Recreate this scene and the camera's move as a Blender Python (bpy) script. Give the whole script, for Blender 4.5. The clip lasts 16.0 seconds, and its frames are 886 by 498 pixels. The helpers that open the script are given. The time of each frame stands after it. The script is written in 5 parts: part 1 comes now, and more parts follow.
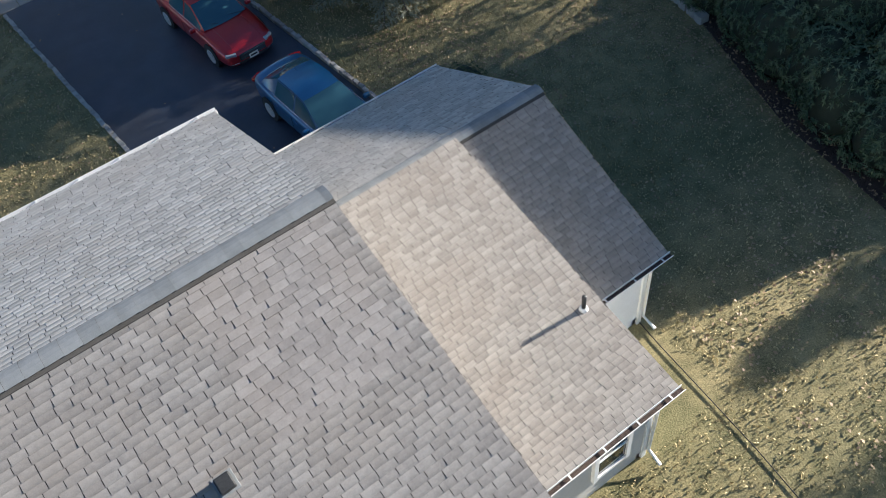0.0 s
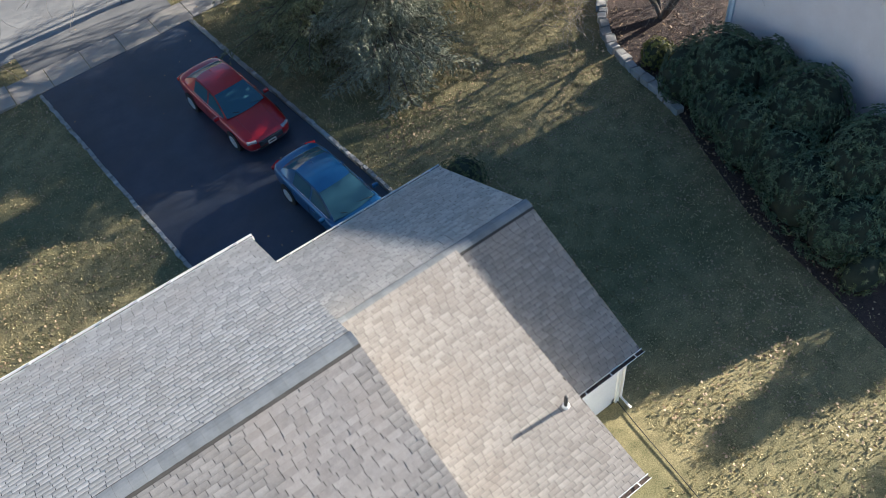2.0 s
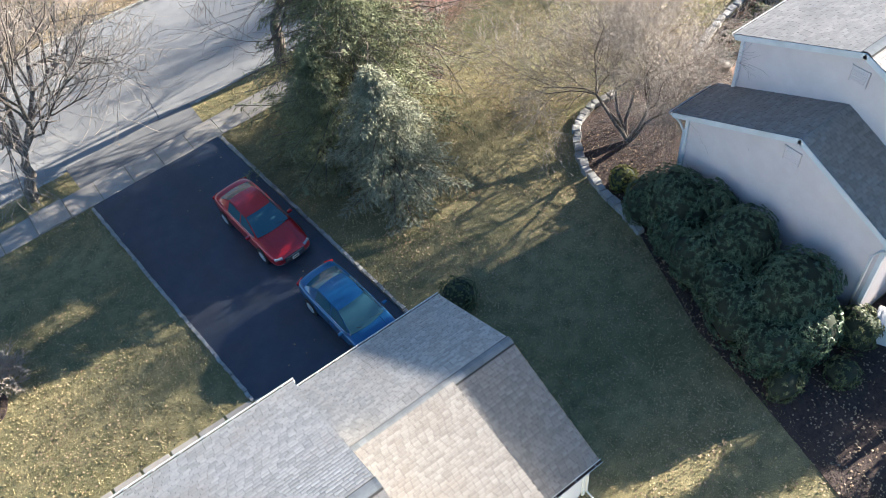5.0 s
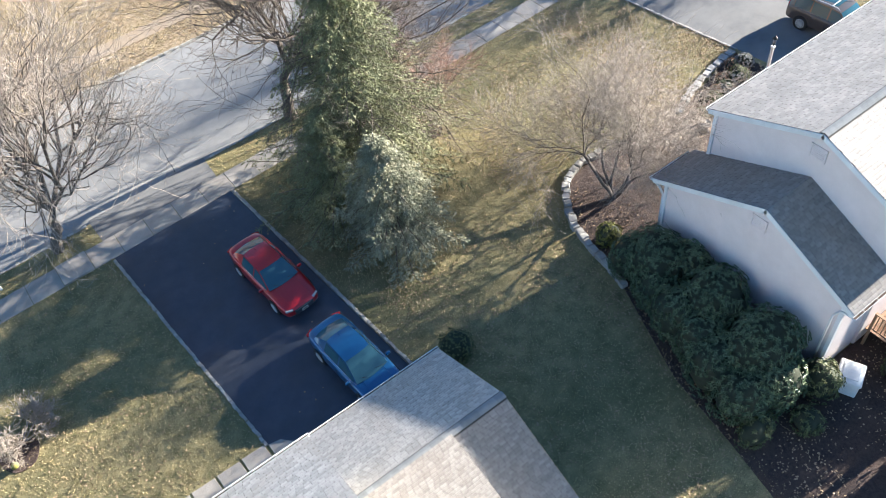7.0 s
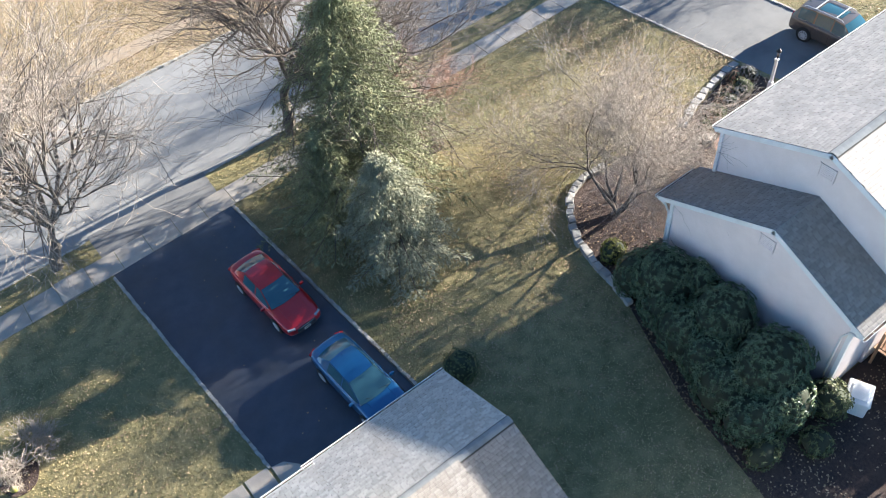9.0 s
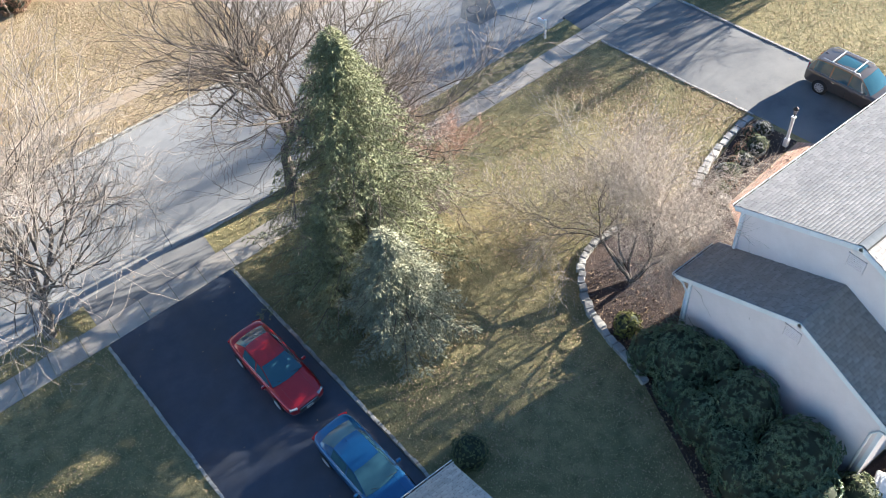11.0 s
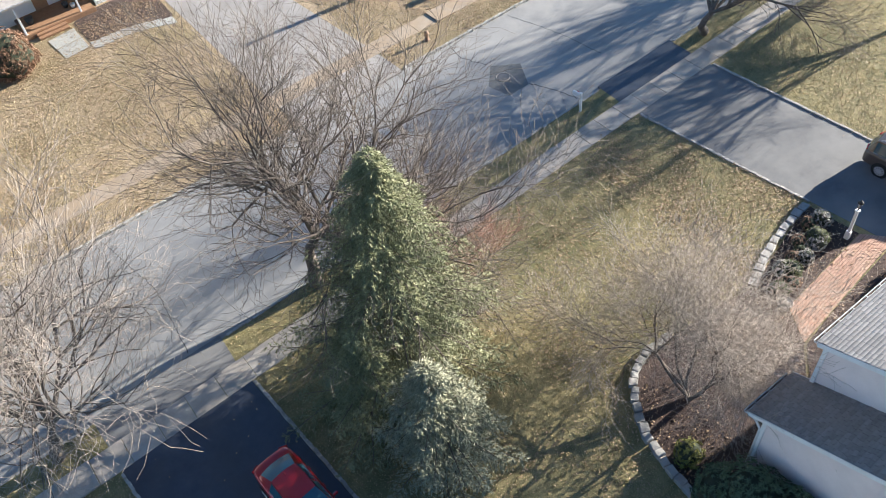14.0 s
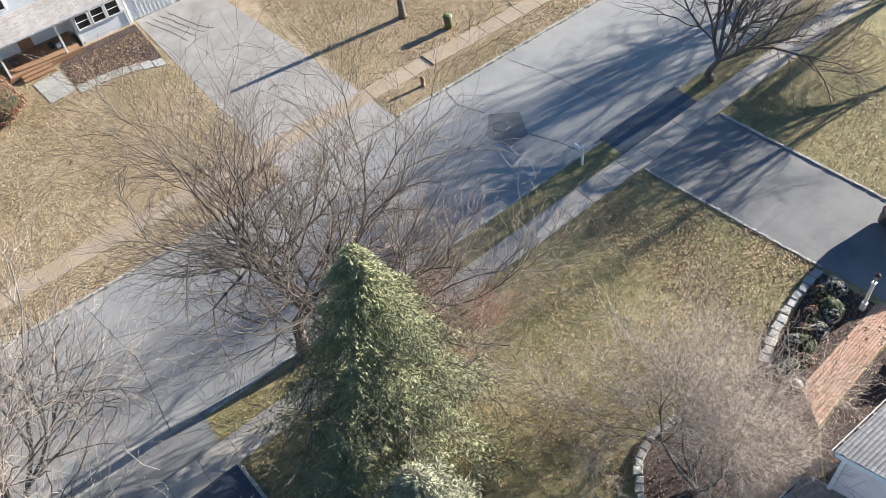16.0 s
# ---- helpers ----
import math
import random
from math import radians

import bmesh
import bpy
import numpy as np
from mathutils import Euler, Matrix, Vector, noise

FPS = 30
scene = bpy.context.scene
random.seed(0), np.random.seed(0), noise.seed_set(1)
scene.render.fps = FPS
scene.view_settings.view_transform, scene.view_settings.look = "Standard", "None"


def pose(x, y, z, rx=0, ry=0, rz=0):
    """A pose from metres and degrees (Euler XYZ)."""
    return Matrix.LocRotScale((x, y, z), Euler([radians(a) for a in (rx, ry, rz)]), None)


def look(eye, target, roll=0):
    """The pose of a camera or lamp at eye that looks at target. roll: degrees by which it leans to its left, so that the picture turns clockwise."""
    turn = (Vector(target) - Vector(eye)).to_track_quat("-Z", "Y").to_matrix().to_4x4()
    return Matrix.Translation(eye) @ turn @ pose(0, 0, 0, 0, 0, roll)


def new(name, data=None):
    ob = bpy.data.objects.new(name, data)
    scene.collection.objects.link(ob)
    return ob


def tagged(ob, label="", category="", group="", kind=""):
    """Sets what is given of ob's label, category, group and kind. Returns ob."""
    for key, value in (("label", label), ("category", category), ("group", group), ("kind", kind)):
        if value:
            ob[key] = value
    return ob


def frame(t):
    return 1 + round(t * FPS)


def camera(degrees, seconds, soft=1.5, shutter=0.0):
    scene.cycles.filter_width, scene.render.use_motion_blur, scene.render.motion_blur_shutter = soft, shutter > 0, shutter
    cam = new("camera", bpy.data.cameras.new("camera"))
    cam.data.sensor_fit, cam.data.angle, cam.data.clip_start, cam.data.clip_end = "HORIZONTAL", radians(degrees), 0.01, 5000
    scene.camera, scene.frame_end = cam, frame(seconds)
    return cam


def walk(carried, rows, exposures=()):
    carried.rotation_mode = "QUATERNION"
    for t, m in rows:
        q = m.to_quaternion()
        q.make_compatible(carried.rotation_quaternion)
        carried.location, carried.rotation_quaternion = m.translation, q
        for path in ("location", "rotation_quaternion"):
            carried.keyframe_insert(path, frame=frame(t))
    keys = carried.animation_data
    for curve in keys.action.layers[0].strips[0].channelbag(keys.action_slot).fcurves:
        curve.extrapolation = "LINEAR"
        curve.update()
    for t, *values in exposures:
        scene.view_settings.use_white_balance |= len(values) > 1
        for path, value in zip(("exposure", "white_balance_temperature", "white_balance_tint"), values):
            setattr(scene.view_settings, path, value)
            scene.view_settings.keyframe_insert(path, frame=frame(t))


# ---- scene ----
cam = camera(56.5, 16.0, soft=0.3)
EXPOSURES = [(0, 1.82, 5600, 8), (3.5, 2.25, 5600, 8), (8, 2.6, 5600, 8), (11.5, 2.55, 5600, 8), (12.5, 2.4, 5600, 8), (16, 2.05, 5600, 8)]
PATH = [
    (0, (0.063, 0.217, 15.701), (0.676, 1.309, 14.142), -9.0),
    (0.5, (0.107, 0.209, 16.303), (0.722, 1.303, 14.746), -9.0),
    (1, (0.183, 0.169, 17.127), (0.802, 1.265, 15.572), -8.9),
    (1.5, (0.23, 0.15, 18.037), (0.852, 1.246, 16.484), -8.9),
    (2, (0.246, 0.132, 18.992), (0.872, 1.228, 17.441), -8.7),
    (2.5, (0.281, 0.054, 19.975), (0.911, 1.152, 18.427), -8.7),
    (3, (0.35, -0.018, 21.022), (0.983, 1.08, 19.475), -8.7),
    (3.5, (0.366, -0.094, 22.043), (1.004, 1.006, 20.498), -8.6),
    (4, (0.395, -0.223, 23.074), (1.035, 0.877, 21.531), -8.5),
    (6.5, (0.339, -0.806, 27.314), (1.008, 0.312, 25.797), -8.1),
    (7, (0.308, -0.923, 27.95), (0.981, 0.199, 26.437), -8.0),
    (7.5, (0.274, -0.919, 28.206), (0.951, 0.205, 26.696), -7.9),
    (8, (0.285, -0.818, 28.169), (0.963, 0.303, 26.658), -7.9),
    (10.5, (1.676, 1.765, 28.753), (2.36, 2.879, 27.24), -7.7),
    (11, (2.208, 2.549, 29.228), (2.893, 3.664, 27.715), -7.7),
    (11.5, (2.646, 3.359, 29.614), (3.332, 4.476, 28.104), -7.9),
    (12, (3.026, 4.199, 29.813), (3.711, 5.319, 28.304), -8.0),
    (12.5, (3.309, 5.086, 29.985), (3.996, 6.206, 28.477), -8.0),
    (13, (3.56, 5.956, 30.067), (4.247, 7.078, 28.56), -8.1),
    (13.5, (3.811, 6.836, 30.082), (4.501, 7.96, 28.578), -8.1),
    (14, (4.19, 7.67, 30.139), (4.88, 8.794, 28.635), -8.1),
    (14.5, (4.669, 8.365, 30.292), (5.357, 9.488, 28.788), -8.2),
    (15, (5.305, 8.95, 30.442), (5.992, 10.078, 28.94), -8.4),
    (15.5, (5.948, 9.634, 30.64), (6.637, 10.762, 29.139), -8.3),
    (16, (6.746, 10.201, 30.815), (7.429, 11.331, 29.313), -8.5),
]
walk(cam, [(t, look(eye, target, roll)) for t, eye, target, roll in PATH], EXPOSURES)

# ---- world and sun ----
SUN_EL, SUN_AZ = radians(15.2), radians(-5.0)  # azimuth counted from +x towards +y
world = bpy.data.worlds.new("world")
world.use_nodes = True
scene.world = world
wn = world.node_tree
wn.nodes.clear()
sky = wn.nodes.new("ShaderNodeTexSky")
sky.sky_type, sky.sun_disc = "NISHITA", False
sky.ozone_density, sky.dust_density = 3.0, 0.0
sky.sun_elevation, sky.sun_rotation = SUN_EL, radians(90) - SUN_AZ
back = wn.nodes.new("ShaderNodeBackground")
back.inputs["Strength"].default_value = 0.045
wout = wn.nodes.new("ShaderNodeOutputWorld")
wn.links.new(sky.outputs[0], back.inputs[0])
wn.links.new(back.outputs[0], wout.inputs[0])
sun_data = bpy.data.lights.new("sun", "SUN")
sun_data.energy, sun_data.angle, sun_data.color = 5.0, radians(0.6), (1.0, 0.85, 0.66)
sun = new("sun", sun_data)
sun_dir = Vector((math.cos(SUN_EL) * math.cos(SUN_AZ), math.cos(SUN_EL) * math.sin(SUN_AZ), math.sin(SUN_EL)))
sun.matrix_world = look(sun_dir * 80, (0, 0, 0))

# ---- materials ----


def surface(name, dark, light, scale=6.0, rough=0.85, bump=0.3, fine=60.0, stain=None, stain_scale=0.5, stain_amount=0.5,
            island=0.0, metallic=0.0, bump_distance=0.02, coat=0.0):
    """A procedural material: two colours mixed by noise at two scales, a large stain colour, fine relief, variation per piece."""
    m = bpy.data.materials.new(name)
    m.use_nodes = True
    t = m.node_tree
    n, link = t.nodes, t.links.new
    bsdf = n["Principled BSDF"]
    geo = n.new("ShaderNodeNewGeometry")
    big, small = n.new("ShaderNodeTexNoise"), n.new("ShaderNodeTexNoise")
    for tex, sc, det in ((big, scale, 5.0), (small, fine, 3.0)):
        link(geo.outputs["Position"], tex.inputs["Vector"])
        tex.inputs["Scale"].default_value, tex.inputs["Detail"].default_value = sc, det
        tex.inputs["Roughness"].default_value = 0.65
    add = n.new("ShaderNodeMath")
    add.operation = "ADD"
    link(big.outputs[0], add.inputs[0])
    link(small.outputs[0], add.inputs[1])
    span = n.new("ShaderNodeMapRange")
    link(add.outputs[0], span.inputs[0])
    span.inputs[1].default_value, span.inputs[2].default_value = 0.72, 1.28
    last = span.outputs[0]
    if island:
        info = n.new("ShaderNodeObjectInfo")
        both = n.new("ShaderNodeMath")
        both.operation = "ADD"
        link(info.outputs["Random"], both.inputs[0])
        link(geo.outputs["Random Per Island"], both.inputs[1])
        part_of = n.new("ShaderNodeMath")
        part_of.operation = "FRACT"
        link(both.outputs[0], part_of.inputs[0])
        blend = n.new("ShaderNodeMix")
        blend.inputs[0].default_value = island
        link(last, blend.inputs[2])
        link(part_of.outputs[0], blend.inputs[3])
        last = blend.outputs[0]
    mix = n.new("ShaderNodeMix")
    mix.data_type = "RGBA"
    link(last, mix.inputs[0])
    mix.inputs[6].default_value, mix.inputs[7].default_value = (*dark, 1), (*light, 1)
    colour = mix.outputs[2]
    if stain:
        spot = n.new("ShaderNodeTexNoise")
        link(geo.outputs["Position"], spot.inputs["Vector"])
        spot.inputs["Scale"].default_value, spot.inputs["Detail"].default_value = stain_scale, 6.0
        cut = n.new("ShaderNodeMapRange")
        link(spot.outputs[0], cut.inputs[0])
        cut.inputs[1].default_value, cut.inputs[2].default_value = 0.42, 0.68
        cut.inputs[4].default_value = stain_amount
        over = n.new("ShaderNodeMix")
        over.data_type = "RGBA"
        link(cut.outputs[0], over.inputs[0])
        link(colour, over.inputs[6])
        over.inputs[7].default_value = (*stain, 1)
        colour = over.outputs[2]
    link(colour, bsdf.inputs["Base Color"])
    bsdf.inputs["Roughness"].default_value, bsdf.inputs["Metallic"].default_value = rough, metallic
    bsdf.inputs["Coat Weight"].default_value, bsdf.inputs["Coat Roughness"].default_value = coat, 0.04
    if bump:
        relief = n.new("ShaderNodeBump")
        relief.inputs["Strength"].default_value, relief.inputs["Distance"].default_value = bump, bump_distance
        link(add.outputs[0], relief.inputs["Height"])
        link(relief.outputs[0], bsdf.inputs["Normal"])
    return m


def glass_dark(name, colour, rough=0.03):
    m = bpy.data.materials.new(name)
    m.use_nodes = True
    b = m.node_tree.nodes["Principled BSDF"]
    b.inputs["Base Color"].default_value = (*colour, 1)
    b.inputs["Roughness"].default_value, b.inputs["IOR"].default_value = rough, 1.6
    return m


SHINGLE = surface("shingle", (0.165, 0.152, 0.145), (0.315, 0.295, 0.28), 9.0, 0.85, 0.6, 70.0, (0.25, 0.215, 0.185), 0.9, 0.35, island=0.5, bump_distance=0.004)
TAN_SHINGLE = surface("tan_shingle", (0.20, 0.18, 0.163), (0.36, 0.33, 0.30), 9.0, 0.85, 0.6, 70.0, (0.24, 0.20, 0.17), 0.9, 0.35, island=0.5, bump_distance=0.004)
# Brighter copy of the grey shingle: light on street slopes put into colour.
LIT_SHINGLE = surface("lit_shingle", (0.30, 0.285, 0.265), (0.62, 0.59, 0.55), 9.0, 0.85, 0.6, 70.0, (0.42, 0.37, 0.32), 0.9, 0.4, island=0.5, bump_distance=0.004)
UNDERLAY = surface("roof_deck", (0.05, 0.045, 0.04), (0.08, 0.075, 0.07), 3.0, 0.95, 0.2)
CAP = surface("ridge_cap", (0.15, 0.16, 0.165), (0.28, 0.29, 0.295), 4.0, 0.95, 0.3, 140.0, island=0.4, bump_distance=0.004)
OLD_SHINGLE = surface("old_shingle", (0.34, 0.305, 0.275), (0.58, 0.53, 0.48), 3.0, 0.8, 0.35, 120.0, (0.28, 0.26, 0.24), 0.7, 0.4, island=0.55, bump_distance=0.004)
PAINT = surface("white_paint", (0.70, 0.70, 0.69), (0.82, 0.82, 0.81), 2.0, 0.5, 0.05, 30.0, (0.55, 0.54, 0.50), 1.2, 0.3)
SIDING = surface("grey_siding", (0.46, 0.45, 0.42), (0.56, 0.55, 0.52), 1.5, 0.6, 0.08, 40.0, (0.40, 0.39, 0.37), 0.8, 0.3)
PINK_SIDING = surface("pale_siding", (0.70, 0.61, 0.58), (0.80, 0.71, 0.68), 1.5, 0.6, 0.08, 40.0, (0.64, 0.56, 0.53), 0.8, 0.35)
WHITE_SIDING = surface("white_siding", (0.68, 0.69, 0.70), (0.78, 0.79, 0.80), 1.5, 0.55, 0.08, 40.0)
# Asphalt base leans blue: the sky's reflection is put into it.
SEALED = surface("sealed_asphalt", (0.032, 0.041, 0.062), (0.066, 0.076, 0.10), 1.2, 0.42, 0.4, 120.0, (0.05, 0.05, 0.053), 0.55, 0.55, bump_distance=0.006)
ROAD = surface("worn_asphalt", (0.20, 0.20, 0.20), (0.30, 0.295, 0.285), 0.8, 0.85, 0.4, 90.0, (0.36, 0.345, 0.32), 0.18, 0.6, bump_distance=0.006)
GREY_DRIVE = surface("grey_asphalt", (0.10, 0.10, 0.105), (0.17, 0.17, 0.17), 0.9, 0.8, 0.4, 90.0, (0.23, 0.225, 0.215), 0.35, 0.6, bump_distance=0.006)
PALE_DRIVE = surface("pale_worn_asphalt", (0.25, 0.23, 0.21), (0.38, 0.355, 0.33), 0.9, 0.88, 0.4, 60.0, (0.19, 0.175, 0.16), 0.4, 0.5, bump_distance=0.006)
PATCH = surface("tar_patch", (0.12, 0.12, 0.115), (0.19, 0.185, 0.175), 2.0, 0.85, 0.4, 90.0)
TAR = surface("crack_filler", (0.03, 0.03, 0.03), (0.06, 0.06, 0.06), 3.0, 0.6, 0.1)
CONCRETE = surface("concrete", (0.30, 0.27, 0.235), (0.43, 0.395, 0.35), 1.6, 0.9, 0.3, 70.0, (0.24, 0.215, 0.19), 0.7, 0.5, island=0.35)
LEAFY_CONCRETE = surface("leaf_strewn_concrete", (0.25, 0.19, 0.13), (0.40, 0.33, 0.25), 3.0, 0.9, 0.3, 40.0, (0.36, 0.26, 0.16), 0.9, 0.6, island=0.3)
STONE = surface("granite_block", (0.26, 0.25, 0.23), (0.52, 0.50, 0.47), 8.0, 0.9, 0.6, 60.0, (0.18, 0.17, 0.14), 1.5, 0.4, island=0.5)
LAWN = surface("winter_lawn", (0.10, 0.095, 0.04), (0.40, 0.325, 0.16), 1.6, 0.95, 0.5, 26.0, (0.085, 0.098, 0.038), 0.16, 0.6, bump_distance=0.035)
FAR_LAWN = surface("leafy_lawn", (0.22, 0.165, 0.095), (0.47, 0.36, 0.235), 1.6, 0.95, 1.0, 30.0, (0.17, 0.145, 0.06), 0.22, 0.5, bump_distance=0.035)
MULCH = surface("mulch", (0.026, 0.018, 0.016), (0.095, 0.062, 0.052), 9.0, 0.95, 1.0, 45.0, (0.12, 0.08, 0.06), 0.9, 0.4, bump_distance=0.05)
BRICK = surface("clay_paver", (0.36, 0.20, 0.14), (0.58, 0.38, 0.28), 5.0, 0.9, 0.3, 60.0, (0.48, 0.36, 0.28), 0.8, 0.4, island=0.6)
WOOD = surface("deck_wood", (0.22, 0.12, 0.065), (0.38, 0.23, 0.13), 6.0, 0.75, 0.3, 70.0, island=0.4)
SLATE = surface("flagstone", (0.30, 0.30, 0.28), (0.46, 0.46, 0.43), 3.0, 0.9, 0.3, 60.0, island=0.5)
WINDOW = glass_dark("window_glass", (0.02, 0.025, 0.03))
DARK = surface("dark_metal", (0.02, 0.02, 0.02), (0.04, 0.04, 0.04), 8.0, 0.5, 0.1)

# ---- mesh tools ----


def mesh_from(name, verts, faces, material, smooth=False):
    me = bpy.data.meshes.new(name)
    me.from_pydata([tuple(v) for v in verts], [], [tuple(f) for f in faces])
    me.materials.append(material)
    if smooth:
        me.polygons.foreach_set("use_smooth", [True] * len(me.polygons))
    me.update()
    return me


def arrays_mesh(name, verts, quads, material, smooth=False):
    """A mesh from numpy arrays of corners (n,3) and quads or triangles (m,4 or 3)."""
    me = bpy.data.meshes.new(name)
    k = quads.shape[1]
    me.vertices.add(len(verts))
    me.vertices.foreach_set("co", np.asarray(verts, dtype=np.float32).ravel())
    me.loops.add(quads.size)
    me.loops.foreach_set("vertex_index", quads.astype(np.int32).ravel())
    me.polygons.add(len(quads))
    me.polygons.foreach_set("loop_start", np.arange(0, quads.size, k, dtype=np.int32))
    if smooth:
        me.polygons.foreach_set("use_smooth", np.ones(len(quads), dtype=bool))
    me.materials.append(material)
    me.update(calc_edges=True)
    return me


def part(name, me, parent=None, label="", m=None):
    ob = new(name, me)
    if parent is not None:
        ob.parent = parent
    if m is not None:
        ob.matrix_basis = m
    if label:
        tagged(ob, label)
    return ob


def thing(name, label, category, m=None, group="", kind=""):
    ob = new(name)
    ob.empty_display_size = 0.2
    if m is not None:
        ob.matrix_basis = m
    return tagged(ob, label, category, group, kind)


def bm_mesh(name, bm, material, smooth=False):
    me = bpy.data.meshes.new(name)
    bmesh.ops.recalc_face_normals(bm, faces=bm.faces)
    bm.to_mesh(me)
    bm.free()
    me.materials.append(material)
    if smooth:
        me.polygons.foreach_set("use_smooth", [True] * len(me.polygons))
    return me


def add_box(bm, size, m, bevel=0.0):
    made = bmesh.ops.create_cube(bm, size=1.0, matrix=m @ Matrix.Diagonal((*size, 1)))
    if bevel:
        edges = {e for v in made["verts"] for e in v.link_edges}
        bmesh.ops.bevel(bm, geom=list(edges), offset=bevel, segments=2, affect="EDGES", profile=0.5)


def box_mesh(name, size, material, bevel=0.0, m=Matrix()):
    bm = bmesh.new()
    add_box(bm, size, m, bevel)
    return bm_mesh(name, bm, material)


def slab(name, outline, z0, z1, material, parent=None, label="", bevel=0.0):
    """A flat piece with an outline of (x, y) corners from z0 up to z1."""
    bm = bmesh.new()
    face = bm.faces.new([bm.verts.new((x, y, z0)) for x, y in outline])
    up = bmesh.ops.extrude_face_region(bm, geom=[face])
    for v in up["geom"]:
        if isinstance(v, bmesh.types.BMVert):
            v.co.z = z1
    if bevel:
        top = [e for e in bm.edges if all(abs(v.co.z - z1) < 1e-6 for v in e.verts)]
        bmesh.ops.bevel(bm, geom=top, offset=bevel, segments=1, affect="EDGES")
    return part(name, bm_mesh(name, bm, material), parent, label)


def tube_mesh(name, points, radii, material, sides=8, cap=True):
    """A round tapered bar through points."""
    verts, faces = [], []
    pts = [Vector(p) for p in points]
    for i, p in enumerate(pts):
        d = (pts[min(i + 1, len(pts) - 1)] - pts[max(i - 1, 0)]).normalized()
        a = d.cross(Vector((0.13, 0.29, 0.95)) if abs(d.z) < 0.9 else Vector((1, 0.1, 0))).normalized()
        b = d.cross(a)
        for k in range(sides):
            w = 2 * math.pi * k / sides
            verts.append(p + (a * math.cos(w) + b * math.sin(w)) * radii[i])
    for i in range(len(pts) - 1):
        for k in range(sides):
            k2 = (k + 1) % sides
            faces.append((i * sides + k, i * sides + k2, (i + 1) * sides + k2, (i + 1) * sides + k))
    if cap:
        faces.append(tuple(range(sides))[::-1])
        faces.append(tuple((len(pts) - 1) * sides + k for k in range(sides)))
    return mesh_from(name, verts, faces, material, True)


# ---- ground, street, drives ----
NEAR = lambda x: 32.75 + 0.037 * (x - 7)   # near kerb
FAR = lambda x: 42.95 + 0.018 * (x - 4)    # far kerb
WALK_N = lambda x: 31.27 + 0.037 * (x - 9)  # sidewalk edge on the street side
WALK_S = lambda x: WALK_N(x) - 1.4
FWALK_S = lambda x: 45.2 + 0.015 * x
ROAD_Z = -0.12

xs = [-1500, -60, -30, -15, 0, 15, 30, 45, 60, 90, 1500]


def edge_row(f, z):
    return [(x, f(max(-60, min(90, x))), z) for x in xs]


rows = [[(x, -1500, 0) for x in xs], edge_row(NEAR, 0), edge_row(NEAR, ROAD_Z - 0.02), edge_row(FAR, ROAD_Z - 0.02), edge_row(FAR, 0), [(x, 1500, 0) for x in xs]]
gv = [p for r in rows for p in r]
gf = [(j * len(xs) + i, j * len(xs) + i + 1, (j + 1) * len(xs) + i + 1, (j + 1) * len(xs) + i) for j in range(5) for i in range(len(xs) - 1)]
gmesh = mesh_from("ground", gv, gf, LAWN)
gmesh.materials.append(FAR_LAWN)
for poly in gmesh.polygons:
    poly.material_index = 1 if poly.index // (len(xs) - 1) == 4 else 0
ground = tagged(new("ground", gmesh), "winter lawn ground, straw and dull green", "lawn", kind="structure")
slab("road", [(-60, NEAR(-60)), (90, NEAR(90)), (90, FAR(90)), (-60, FAR(-60))], ROAD_Z - 0.015, ROAD_Z, ROAD)
tagged(bpy.data.objects["road"], "worn light grey asphalt street", "road", kind="structure")

DL = lambda y: 1.79 - 0.0745 * (y - 16.83)   # driveway edges
DR = lambda y: 7.98 - 0.0640 * (y - 16.22)
drive = slab("driveway", [(2.1, 13.7), (8.1, 13.7), (DR(16), 16), (DR(29.86), 29.86), (DL(29.55), 29.55), (DL(16), 16)], -0.05, 0.012, SEALED)
tagged(drive, "freshly sealed black asphalt driveway", "driveway", kind="structure")
apron = slab("apron", [(DL(31.1) + 0.1, WALK_N(1)), (DR(31), WALK_N(7.1)), (7.15, NEAR(7) + 0.25), (0.75, NEAR(1) + 0.25)], -0.10, 0.004, GREY_DRIVE)
tagged(apron, "grey asphalt driveway apron at the street", "driveway apron", kind="structure")
NL = lambda y: 32.05 + 0.105 * (30.8 - y)
NR = lambda y: 38.09 + 0.070 * (31.0 - y)
ndrive = slab("driveway_far", [(NL(14), 14), (NR(14) + 3, 14), (NR(20.5), 20.5), (NR(31.0), 30.95), (NL(30.7), 30.72)], -0.05, 0.012, GREY_DRIVE)
tagged(ndrive, "grey worn asphalt driveway of the neighbour", "driveway", kind="structure")
napron = slab("apron_far", [(32.0, WALK_N(32)), (38.1, WALK_N(38.1)), (38.2, NEAR(38) + 0.25), (32.1, NEAR(32) + 0.25)], -0.10, 0.004, SEALED)
tagged(napron, "dark sealed asphalt apron at the street", "driveway apron", kind="structure")
fdrive = slab("driveway_across", [(17.5, FAR(17.5) - 0.2), (24.9, FAR(25) - 0.2), (24.7, 47), (23.3, 64.8), (17.6, 64.8)], -0.10, 0.012, PALE_DRIVE)
tagged(fdrive, "pale cracked asphalt driveway across the street", "driveway", kind="structure")


